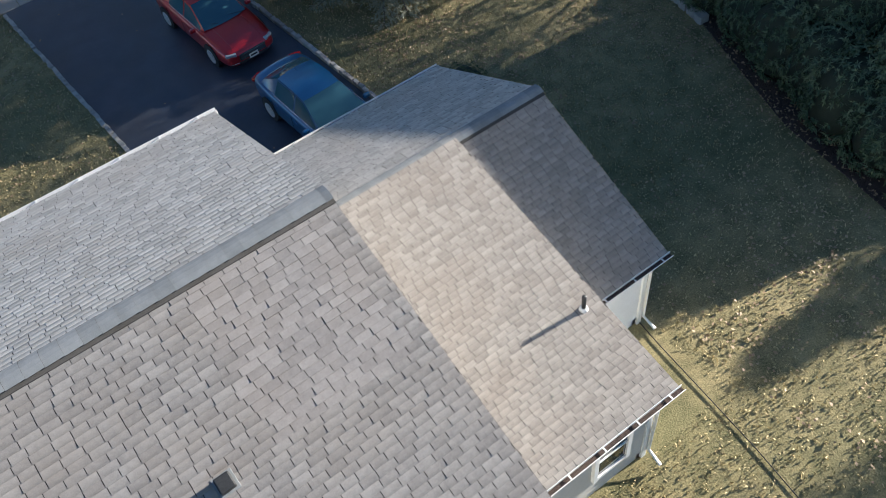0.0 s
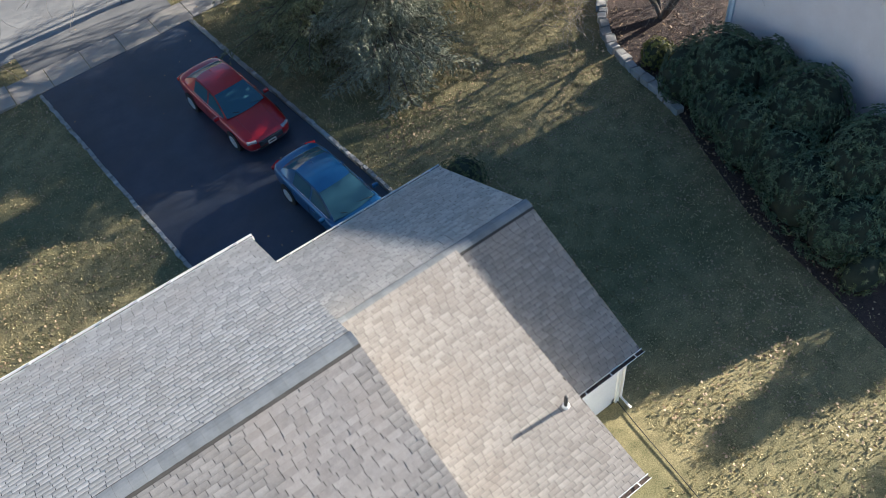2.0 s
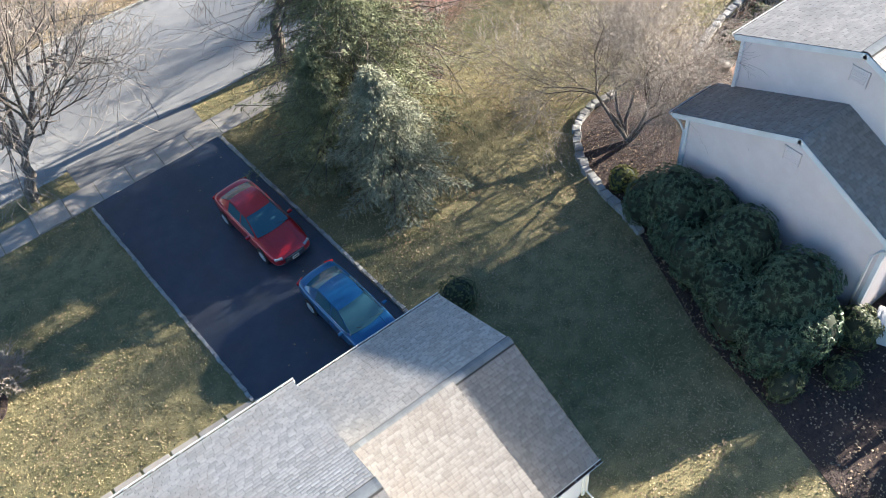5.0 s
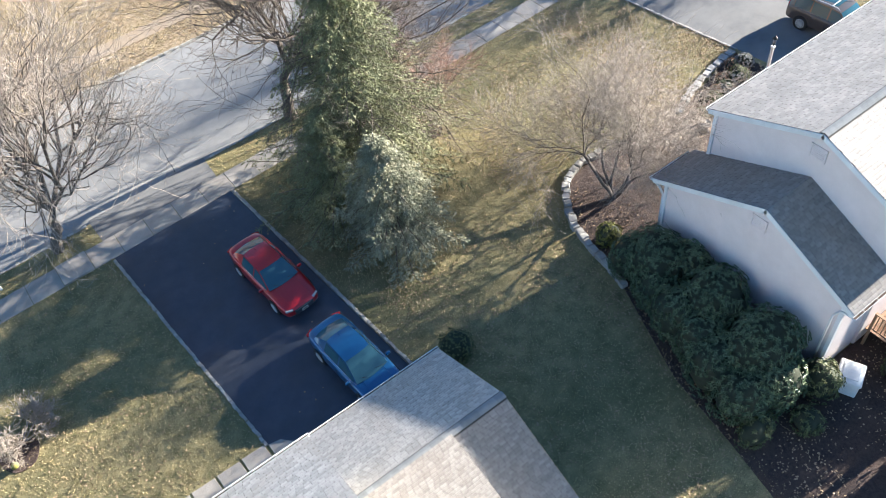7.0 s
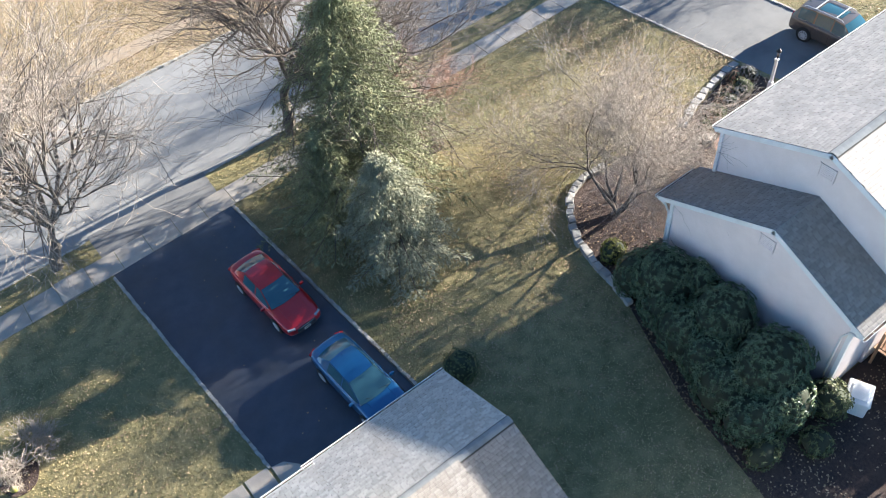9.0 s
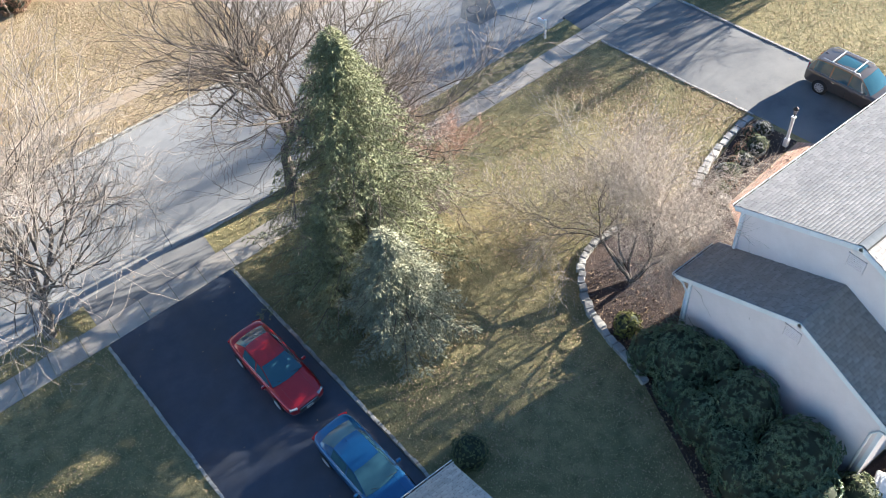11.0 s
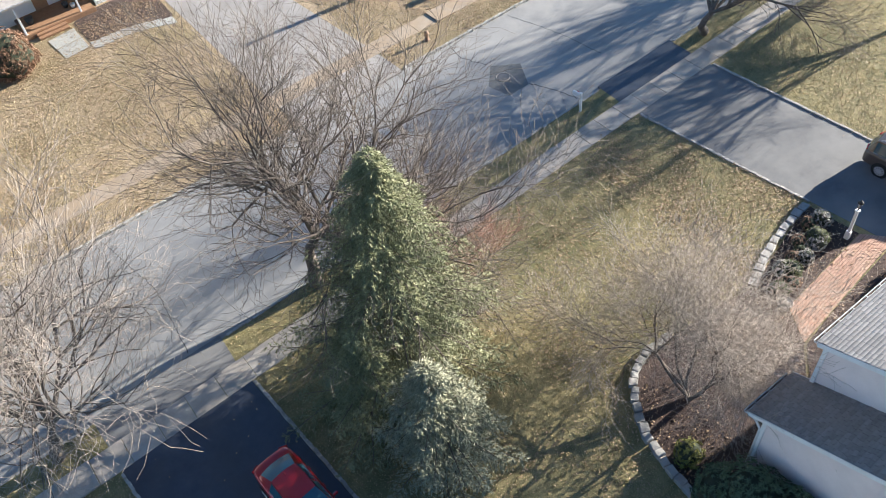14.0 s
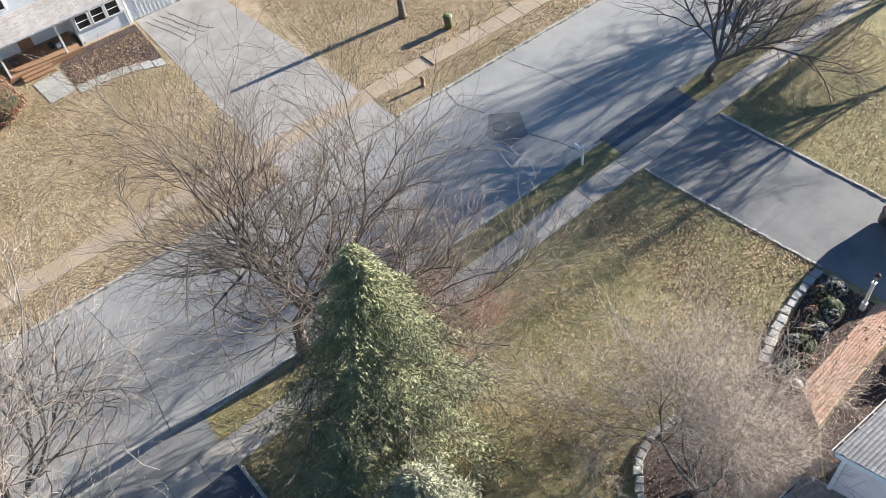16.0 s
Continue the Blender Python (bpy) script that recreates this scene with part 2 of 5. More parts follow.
def sidewalk(name, label, south, width, x0, x1, step, material, heaved=()):
    base = thing(name, label, "sidewalk", kind="structure")
    x, k = x0, 0
    while x < x1:
        g = 0.012
        a, b = x + g, x + step - g
        z = 0.02 + random.uniform(-0.006, 0.006) + (0.07 if any(lo < (a + b) / 2 < hi for lo, hi in heaved) else 0.0)
        slab("paving_slab", [(a, south(a)), (b, south(b)), (b, south(b) + width), (a, south(a) + width)], -0.06, z, material, base, bevel=0.008)
        x += step
    return base


sidewalk("pavement", "pinkish grey concrete sidewalk slabs along the street", WALK_S, 1.4, -25.6, 58, 1.5, CONCRETE, ((-1.2, 0.4),))
sidewalk("pavement_across", "concrete sidewalk slabs on the far side", FWALK_S, 1.3, -20, 60, 1.5, LEAFY_CONCRETE, ((29.5, 30.9),))

# ---- my house ----


def shingle_field(name, origin, u, v, length, slope_length, material, parent, tab=0.25, course=0.145, pick=None, seed=1):
    """Courses of overlapping shingle tabs on a rectangle; those inside pick (u0, u1, v0, v1) are pieces of their own."""
    rng = np.random.default_rng(seed)
    n = u.cross(v).normalized()
    rot = Matrix((u, v, n)).transposed().to_4x4()
    widths = [tab * f for f in (0.86, 0.97, 1.03, 1.14)]
    shared = {}
    cells, singles = [], []
    row, y = 0, 0.0
    while y < slope_length - 0.02:
        x = -tab * (0.5 * (row % 2) + rng.uniform(0, 0.3))
        while x < length:
            w = widths[rng.integers(4)]
            a, b = max(x, 0.0), min(x + w, length)
            if b - a > 0.03:
                thick = float(rng.choice((0.004, 0.007, 0.011)))
                if pick and pick[0] < a and b < pick[1] and pick[2] < y < pick[3] and abs(b - a - w) < 1e-6 and len(singles) < 300:
                    singles.append((a, y, w, thick))
                else:
                    cells.append((a, b, y, min(y + course * 1.25, slope_length), thick))
            x += w
        y += course
        row += 1
    c = np.array(cells)
    a, b, y0, y1, th = c.T
    g = 0.005
    zero = np.zeros_like(a)
    corner = np.stack([np.stack(p, 1) for p in (
        (a + g, y0, zero), (b - g, y0, zero), (b - g, y0, th + 0.004), (a + g, y0, th + 0.004), (b - g, y1, zero + 0.001), (a + g, y1, zero + 0.001))], 1)
    o, uu, vv, nn = (np.array(q) for q in (origin, u, v, n))
    pts = o + corner[..., 0:1] * uu + corner[..., 1:2] * vv + corner[..., 2:3] * nn
    idx = np.array([[0, 1, 2, 3], [3, 2, 4, 5]])
    quads = (np.arange(len(c))[:, None, None] * 6 + idx[None, :2]).reshape(-1, 4)
    field = part(name, arrays_mesh(name, pts.reshape(-1, 3), quads, material), parent)
    tagged(field, kind="stuff")
    for a0, yy, w, thick in singles:
        key = (round(w, 3), thick)
        if key not in shared:
            q = [(g, 0, 0), (w - g, 0, 0), (w - g, 0, thick + 0.004), (g, 0, thick + 0.004), (w - g, course * 1.25, 0.001), (g, course * 1.25, 0.001)]
            shared[key] = mesh_from("shingle", q, [(0, 1, 2, 3), (3, 2, 4, 5), (0, 3, 5), (1, 4, 2)], material)
        place = Matrix.Translation(Vector(origin) + u * a0 + v * yy) @ rot
        part("shingle", shared[key], field, m=place)
    return field


def gable_roof(parent, x0, x1, yr, zr, yf, zf, yb, zb, material, cap=None, tab=0.25, course=0.145, pick=None, seed=1, street=None, trim=0.012):
    """A ridge along x at (yr, zr), front eave (yf, zf), back eave (yb, zb): decks, shingles, ridge caps, rake and eave boards."""
    for side, (ye, ze) in enumerate(((yf, zf), (yb, zb))):
        low0, low1 = Vector((x0, ye, ze)), Vector((x1, ye, ze))
        top0 = Vector((x0, yr, zr))
        up = (top0 - low0)
        span = up.length
        v = up.normalized()
        if side == 0:
            origin, u = low1, Vector((-1, 0, 0))
        else:
            origin, u = low0, Vector((1, 0, 0))
        n = u.cross(v).normalized()
        deck = []
        for d in (-0.12, -0.004):
            for p in (low0, low1, Vector((x1, yr, zr)), top0):
                deck.append(p + n * d)
        faces = [(3, 2, 1, 0), (4, 5, 6, 7), (0, 1, 5, 4), (1, 2, 6, 5), (2, 3, 7, 6), (3, 0, 4, 7)]
        part("roof_deck", mesh_from("roof_deck", deck, faces, UNDERLAY), parent)
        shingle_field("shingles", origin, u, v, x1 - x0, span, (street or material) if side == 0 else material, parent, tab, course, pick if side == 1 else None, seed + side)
        for x in (x0 - trim, x1 + trim):  # rake boards
            mid = (Vector((x, ye, ze)) + Vector((x, yr, zr))) / 2 - n * 0.108
            rot = Matrix((Vector((1, 0, 0)), v, Vector((1, 0, 0)).cross(v))).transposed().to_4x4()
            part("rake_board", box_mesh("rake_board", (0.035, span, 0.2), PAINT), parent, "white painted rake board", Matrix.Translation(mid) @ rot)
    if cap:
        slope_f, slope_b = (zr - zf) / abs(yf - yr), (zr - zb) / abs(yr - yb)
        vent = [(x, yr + d, zr - (slope_f if d > 0 else slope_b) * abs(d) + 0.012 + h) for x in (x0, x1) for d, h in ((-0.19, 0), (-0.19, 0.014), (0, 0.012), (0.19, 0.014), (0.19, 0))]
        part("ridge_vent", mesh_from("ridge_vent", vent, [(0, 1, 6, 5), (1, 2, 7, 6), (2, 3, 8, 7), (3, 4, 9, 8)], UNDERLAY), parent, "dark ridge vent strip")
        cv, cf = [], []
        x = x0
        while x < x1 - 0.03:
            b0 = len(cv)
            for xx, h in ((x, 0.046), (x + 0.24, 0.058)):
                for d in (-0.15, -0.07, 0.0, 0.07, 0.15):
                    cv.append((min(xx, x1), yr + d, zr + h - (slope_f if d > 0 else slope_b) * abs(d) * (0.8 if abs(d) < 0.1 else 1) - (0.01 if d == 0 else 0)))
            for f in range(4):
                cf.append((b0 + f, b0 + f + 1, b0 + 6 + f, b0 + 5 + f))
            x += 0.24
        caps = part("ridge_cap", mesh_from("ridge_cap", cv, cf, cap, False), parent, "grey overlapping ridge cap shingles")
        tagged(caps, kind="stuff")


def gutter(parent, x0, x1, y, z, out):
    """An open white gutter along x; out is +1 or -1, the side away from the wall."""
    prof = [(0, 0.03), (0, -0.09), (0.07 * out, -0.10), (0.11 * out, -0.03), (0.12 * out, 0.01), (0.105 * out, 0.01), (0.095 * out, -0.03), (0.065 * out, -0.085), (0.012 * out, -0.078), (0.012 * out, 0.03)]
    verts = [(x, y + a, z + b) for x in (x0, x1) for a, b in prof]
    k = len(prof)
    faces = [(i, (i + 1) % k, k + (i + 1) % k, k + i) for i in range(k)] + [tuple(range(k))[::-1], tuple(range(k, 2 * k))]
    g = part("gutter", mesh_from("gutter", verts, faces, PAINT), parent, "white aluminium gutter with leaves inside")
    wet = [(x, y + a, z + b) for x in (x0 + 0.01, x1 - 0.01) for a, b in ((0.013 * out, -0.03), (0.09 * out, -0.03))]
    part("gutter_debris", mesh_from("gutter_debris", wet, [(0, 1, 3, 2)], MULCH), g, "dark wet leaf debris")
    x = x0 + 0.5
    while x < x1 - 0.2:
        part("gutter_strap", box_mesh("gutter_strap", (0.03, 0.115, 0.012), PAINT, m=Matrix.Translation((0, 0, 0))), g, m=Matrix.Translation((x, y + 0.055 * out, z + 0.012)))
        x += 0.75
    return g


def siding_wall(parent, corner, u, outward, length, profile, material, board=0.2, name="wall"):
    """A wall of lap boards from corner along u; profile(s) gives its top height at s metres along."""
    n = Vector(outward)
    u = Vector(u)
    steps = 24
    tops = [profile(length * i / steps) for i in range(steps + 1)]
    zmax = max(tops)
    pts = [(0, 0)] + [(length, 0)] + [(length * i / steps, tops[i]) for i in range(steps, -1, -1)]
    front = [Vector(corner) + u * s + Vector((0, 0, z)) for s, z in pts]
    back = [p - n * 0.15 for p in front]
    k = len(pts)
    faces = [tuple(range(k)), tuple(range(2 * k - 1, k - 1, -1))] + [(i, (i + 1) % k, k + (i + 1) % k, k + i) for i in range(k)]
    core = part(name, mesh_from(name, front + back, faces, material), parent)
    z = 0.25
    while z < zmax - 0.02:
        inside = [length * i / 200 for i in range(201) if profile(length * i / 200) >= min(z + board, zmax)]
        low = [length * i / 200 for i in range(201) if profile(length * i / 200) >= z]
        if low and low[-1] - low[0] > 0.1:
            hi = inside if inside and inside[-1] - inside[0] > 0.05 else [sum(low) / len(low)] * 2
            q = [(low[0], z, 0.022), (low[-1], z, 0.022), (hi[-1], min(z + board, zmax), 0.004), (hi[0], min(z + board, zmax), 0.004), (low[0], z, 0.0), (low[-1], z, 0.0)]
            vs = [Vector(corner) + u * s + Vector((0, 0, zz)) + n * d for s, zz, d in q]
            part("siding_board", mesh_from("siding_board", vs, [(0, 1, 2, 3), (4, 5, 1, 0)], material), core)
        z += board
    return core


def window_unit(parent, centre, u, outward, w, h, name="window"):
    rot = Matrix((Vector(u), Vector(outward), Vector((0, 0, 1)))).transposed().to_4x4()
    win = part(name, box_mesh(name, (w + 0.02, 0.04, h + 0.02), DARK), parent, "white framed sash window", Matrix.Translation(centre) @ rot)
    part("window_pane", box_mesh("window_pane", (w, 0.012, h), WINDOW), win, m=Matrix.Translation((0, 0.03, 0)))
    for sx in (-1, 1):
        part("window_frame", box_mesh("window_frame", (0.1, 0.09, h + 0.2), PAINT, 0.006), win, m=Matrix.Translation((sx * (w / 2 + 0.03), 0.035, 0)))
    for sz in (-1, 0, 1):
        part("window_frame", box_mesh("window_frame", (w + 0.0, 0.08 if sz else 0.06, 0.09 if sz else 0.05), PAINT, 0.006), win, m=Matrix.Translation((0, 0.035, sz * (h / 2 + 0.03))))
    return win


house = thing("house", "grey sided split-level house with tan and grey shingle roofs", "house")
# tall block
LX0, LX1, LYR, LZR, LYF, LYB, LZE = -11.0, 2.55, 7.45, 7.9, 12.05, 2.9, 6.2
# Street slopes take the brighter copy in place of stronger light.
gable_roof(house, LX0, LX1, LYR, LZR, LYF, LZE, LYB, LZE, SHINGLE, CAP, 0.235, 0.112, (11.2, 13.4, 2.4, 4.6), seed=3, street=LIT_SHINGLE, trim=-0.05)
# middle and garage share one ridge
GYR, GZR = 10.3, 4.33
gable_roof(house, 2.45, 8.56, GYR, GZR, 14.17, 2.57, 6.43, 2.57, SHINGLE, CAP, 0.225, 0.11, seed=11, street=LIT_SHINGLE, trim=-0.05)
mid_low, mid_top = Vector((2.6, 4.1, 3.0)), Vector((2.6, 10.22, 4.40))
mv = (mid_top - mid_low).normalized()
deck = [p + d for d in (Vector((0, 0, -0.12)), Vector((0, 0, -0.004))) for p in (mid_low, mid_low + Vector((3.75, 0, 0)), mid_top + Vector((3.75, 0, 0)), mid_top)]
part("roof_deck", mesh_from("roof_deck", deck, [(3, 2, 1, 0), (4, 5, 6, 7), (0, 1, 5, 4), (1, 2, 6, 5), (2, 3, 7, 6), (3, 0, 4, 7)], UNDERLAY), house)
shingle_field("shingles", mid_low, Vector((1, 0, 0)), mv, 3.75, (mid_top - mid_low).length, TAN_SHINGLE, house, 0.225, 0.11, seed=23)
rot_mid = Matrix((Vector((1, 0, 0)), mv, Vector((1, 0, 0)).cross(mv))).transposed().to_4x4()
part("rake_board", box_mesh("rake_board", (0.03, (mid_top - mid_low).length, 0.2), PAINT), house, "white painted rake board", Matrix.Translation((mid_low + mid_top) / 2 + Vector((3.72, 0, -0.2))) @ rot_mid)
gutter(house, LX0, LX1 + 0.05, LYB, LZE - 0.02, -1)
gutter(house, LX0, LX1 + 0.05, LYF, LZE - 0.02, 1)
gutter(house, 2.5, 8.6, 14.17, 2.55, 1)
gutter(house, 6.35, 8.6, 6.43, 2.55, -1)
gutter(house, 2.6, 6.4, 4.1, 2.98, -1)
# walls
lp = lambda s: LZE - 0.2 + (LZR - LZE) * (1 - abs(s - (LYF - LYB - 0.6) / 2) / ((LYF - LYB) / 2)) - 0.05
siding_wall(house, (LX1 - 0.2, LYB + 0.3, 0), (0, 1, 0), (1, 0, 0), LYF - LYB - 0.6, lp, SIDING)
siding_wall(house, (LX0 + 0.3, LYB + 0.3, 0), (1, 0, 0), (0, -1, 0), LX1 - LX0 - 0.5, lambda s: LZE - 0.05, SIDING)
siding_wall(house, (LX1 - 0.2, LYF - 0.3, 0), (-1, 0, 0), (0, 1, 0), LX1 - LX0 - 0.5, lambda s: LZE - 0.05, SIDING)
siding_wall(house, (LX0 + 0.3, LYF - 0.3, 0), (0, -1, 0), (-1, 0, 0), LYF - LYB - 0.6, lp, SIDING)
siding_wall(house, (2.4, 4.42, 0), (1, 0, 0), (0, -1, 0), 3.75, lambda s: 2.97, SIDING)
siding_wall(house, (6.15, 4.42, 0), (0, 1, 0), (1, 0, 0), 5.8, lambda s: 2.95 + 0.2287 * s, SIDING)
gp = lambda s: 2.45 + 0.455 * (3.6 - abs(s - 3.6))
siding_wall(house, (8.3, 6.72, 0), (0, 1, 0), (1, 0, 0), 7.2, gp, SIDING)
siding_wall(house, (6.16, 6.72, 0), (1, 0, 0), (0, -1, 0), 2.14, lambda s: 2.5, WHITE_SIDING)
siding_wall(house, (8.3, 13.9, 0), (-1, 0, 0), (0, 1, 0), 5.9, lambda s: 2.5, SIDING)
window_unit(house, (5.2, 4.40, 1.55), (1, 0, 0), (0, -1, 0), 0.75, 1.3)
for x, y in ((6.15, 4.42), (8.3, 6.72)):
    part("corner_board", box_mesh("corner_board", (0.12, 0.12, 2.6), PAINT), house, "white corner board", Matrix.Translation((x, y, 1.3)))
part("downspout", tube_mesh("downspout", [(8.38, 6.40, 2.45), (8.38, 6.62, 2.25), (8.38, 6.64, 0.25), (8.42, 6.3, 0.1)], [0.04] * 4, PAINT, 6), house, "white downspout")
part("downspout", tube_mesh("downspout", [(6.22, 4.05, 2.9), (6.22, 4.3, 2.7), (6.22, 4.33, 0.3), (6.24, 4.0, 0.12)], [0.04] * 4, PAINT, 6), house, "white downspout")
garage_door = part("garage_door", box_mesh("garage_door", (4.8, 0.06, 2.1), PAINT), house, "white panelled garage door", Matrix.Translation((5.2, 13.94, 1.06)))
for i in range(4):
    for j in range(4):
        part("door_panel", box_mesh("door_panel", (1.05, 0.03, 0.4), PAINT, 0.01), garage_door, m=Matrix.Translation((-1.8 + i * 1.2, 0.035, -0.78 + j * 0.52)))
pipe = part("vent_pipe", tube_mesh("vent_pipe", [(5.97, 6.07, 3.35), (5.97, 6.07, 3.84)], [0.042, 0.042], DARK, 10), house, "dark plumbing vent pipe")
bm = bmesh.new()
bmesh.ops.create_cone(bm, cap_ends=True, segments=14, radius1=0.10, radius2=0.055, depth=0.07)
part("flashing", bm_mesh("flashing", bm, PAINT, True), pipe, "pale rubber pipe flashing", Matrix.Translation((5.97, 6.07, 3.475)) @ Matrix.Rotation(radians(12), 4, "X"))

# ---- neighbour's house ----
def build_neighbour():
    nb = thing("neighbour_house", "pale pink-grey sided two-storey house with weathered shingle roof", "house")
    gable_roof(nb, 19.4, 21.8, 9.08, 6.36, 14.1, 4.22, 5.0, 4.4, SHINGLE, None, 0.26, 0.145, seed=31)
    gable_roof(nb, 21.6, 36.0, 9.05, 8.48, 13.68, 6.74, 4.8, 6.7, OLD_SHINGLE, CAP, 0.28, 0.15, seed=41)
    gutter(nb, 19.35, 21.6, 14.1, 4.2, 1)
    gutter(nb, 19.3, 21.6, 5.0, 4.38, -1)
    gutter(nb, 21.6, 36.0, 13.68, 6.72, 1)
    gutter(nb, 21.6, 36.0, 4.8, 6.68, -1)
    siding_wall(nb, (19.6, 13.45, 0), (0, -1, 0), (-1, 0, 0), 8.0, lambda s: min(4.36 + 0.426 * s, 4.46 + 0.48 * (8.0 - s)), PINK_SIDING)
    siding_wall(nb, (21.78, 13.35, 0), (0, -1, 0), (-1, 0, 0), 8.0, lambda s: min(6.72 + 0.376 * s, 6.78 + 0.418 * (8.0 - s)), PINK_SIDING)
    siding_wall(nb, (21.7, 13.45, 0), (-1, 0, 0), (0, 1, 0), 2.1, lambda s: 4.3, PINK_SIDING)
    siding_wall(nb, (19.6, 5.45, 0), (1, 0, 0), (0, -1, 0), 2.1, lambda s: 4.4, PINK_SIDING)
    siding_wall(nb, (35.8, 13.35, 0), (-1, 0, 0), (0, 1, 0), 14.0, lambda s: 6.7, PINK_SIDING)
    siding_wall(nb, (21.8, 5.35, 0), (1, 0, 0), (0, -1, 0), 14.0, lambda s: 6.7, PINK_SIDING)
    siding_wall(nb, (35.8, 5.35, 0), (0, 1, 0), (1, 0, 0), 8.0, lambda s: 6.68 + 0.375 * (4.0 - abs(s - 4.0)), PINK_SIDING)
    for x, y, z in ((19.57, 9.3, 5.35), (21.75, 9.1, 7.5)):
        v = part("gable_vent", box_mesh("gable_vent", (0.04, 0.62, 0.55), PINK_SIDING, 0.01), nb, "square louvred gable vent", Matrix.Translation((x, y, z)))
        for k in range(6):
            part("louvre", box_mesh("louvre", (0.05, 0.5, 0.03), PINK_SIDING), v, m=Matrix.Translation((-0.015, 0, -0.2 + k * 0.08)) @ Matrix.Rotation(0.5, 4, "Y"))
        for sy in (-1, 1):
            part("vent_frame", box_mesh("vent_frame", (0.06, 0.06, 0.6), PINK_SIDING), v, m=Matrix.Translation((-0.02, sy * 0.3, 0)))
    part("downspout", tube_mesh("downspout", [(19.42, 14.18, 4.15), (19.5, 13.75, 3.9), (19.5, 13.55, 3.6), (19.5, 13.55, 0.2)], [0.045] * 4, PAINT, 6), nb, "white downspout")
    part("downspout", tube_mesh("downspout", [(19.38, 4.92, 4.3), (19.5, 5.5, 4.05), (19.5, 5.7, 3.6), (19.5, 5.7, 0.2)], [0.045] * 4, PAINT, 6), nb, "white downspout")
    part("corner_board", box_mesh("corner_board", (0.14, 0.14, 6.6), PAINT), nb, "white corner board", Matrix.Translation((21.76, 13.36, 3.3)))
    part("corner_board", box_mesh("corner_board", (0.14, 0.14, 4.3), PAINT), nb, "white corner board", Matrix.Translation((19.58, 13.46, 2.15)))
    part("corner_board", box_mesh("corner_board", (0.14, 0.14, 4.3), PAINT), nb, "white corner board", Matrix.Translation((19.58, 5.46, 2.15)))
    return nb


build_neighbour()

roof_vent = part("roof_vent", box_mesh("roof_vent", (0.2, 0.2, 0.12), DARK, 0.02), house, "dark square roof vent", Matrix.Translation((-0.41, 5.14, 7.12)) @ Matrix.Rotation(radians(20.4), 4, "X"))
part("vent_base", box_mesh("vent_base", (0.26, 0.26, 0.02), CAP, 0.005), roof_vent, m=Matrix.Translation((0, 0, -0.075)))

# ---- plant materials ----


def leafy(name, dark, light, rough=0.6, scale=2.0, island=0.65):
    m = surface(name, dark, light, scale, rough, 0.0, 20.0, island=island)
    b = m.node_tree.nodes["Principled BSDF"]
    b.inputs["Subsurface Weight"].default_value = 0.0
    b.inputs["Specular IOR Level"].default_value = 0.35
    return m


BARK = surface("maple_bark", (0.075, 0.06, 0.05), (0.20, 0.165, 0.135), 7.0, 0.9, 0.6, 60.0)
TWIG = surface("pale_twig", (0.26, 0.215, 0.175), (0.44, 0.38, 0.325), 5.0, 0.85, 0.2, 60.0)
DARK_TWIG = surface("dark_twig", (0.13, 0.105, 0.085), (0.27, 0.225, 0.185), 5.0, 0.85, 0.2, 60.0)
RED_TWIG = surface("red_twig", (0.27, 0.15, 0.11), (0.44, 0.29, 0.22), 5.0, 0.85, 0.2, 60.0)
NEEDLE = leafy("spruce_needle", (0.085, 0.10, 0.05), (0.35, 0.35, 0.175), 0.6, 1.4, 0.45)
BLUE_NEEDLE = leafy("grey_needle", (0.12, 0.13, 0.08), (0.42, 0.41, 0.27), 0.6, 1.4, 0.45)
RHODO = leafy("rhododendron_leaf", (0.045, 0.08, 0.04), (0.15, 0.19, 0.095), 0.4)
YELLOW_BUSH = leafy("yellow_leaf", (0.13, 0.14, 0.03), (0.26, 0.25, 0.06))
BOX_BUSH = leafy("box_leaf", (0.05, 0.065, 0.025), (0.17, 0.18, 0.07))
SILVER = leafy("silver_leaf", (0.20, 0.19, 0.17), (0.42, 0.41, 0.38))
RUSSET = leafy("russet_leaf", (0.14, 0.075, 0.045), (0.30, 0.18, 0.11))
DRY_LEAF = leafy("fallen_leaf", (0.24, 0.155, 0.085), (0.48, 0.35, 0.215))
# Near-black filling for shrubs; the shade between leaves is in its colour.
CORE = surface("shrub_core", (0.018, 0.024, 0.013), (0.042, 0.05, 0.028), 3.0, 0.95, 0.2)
GRASS = leafy("grass_blade", (0.14, 0.13, 0.05), (0.62, 0.49, 0.26), 0.8)


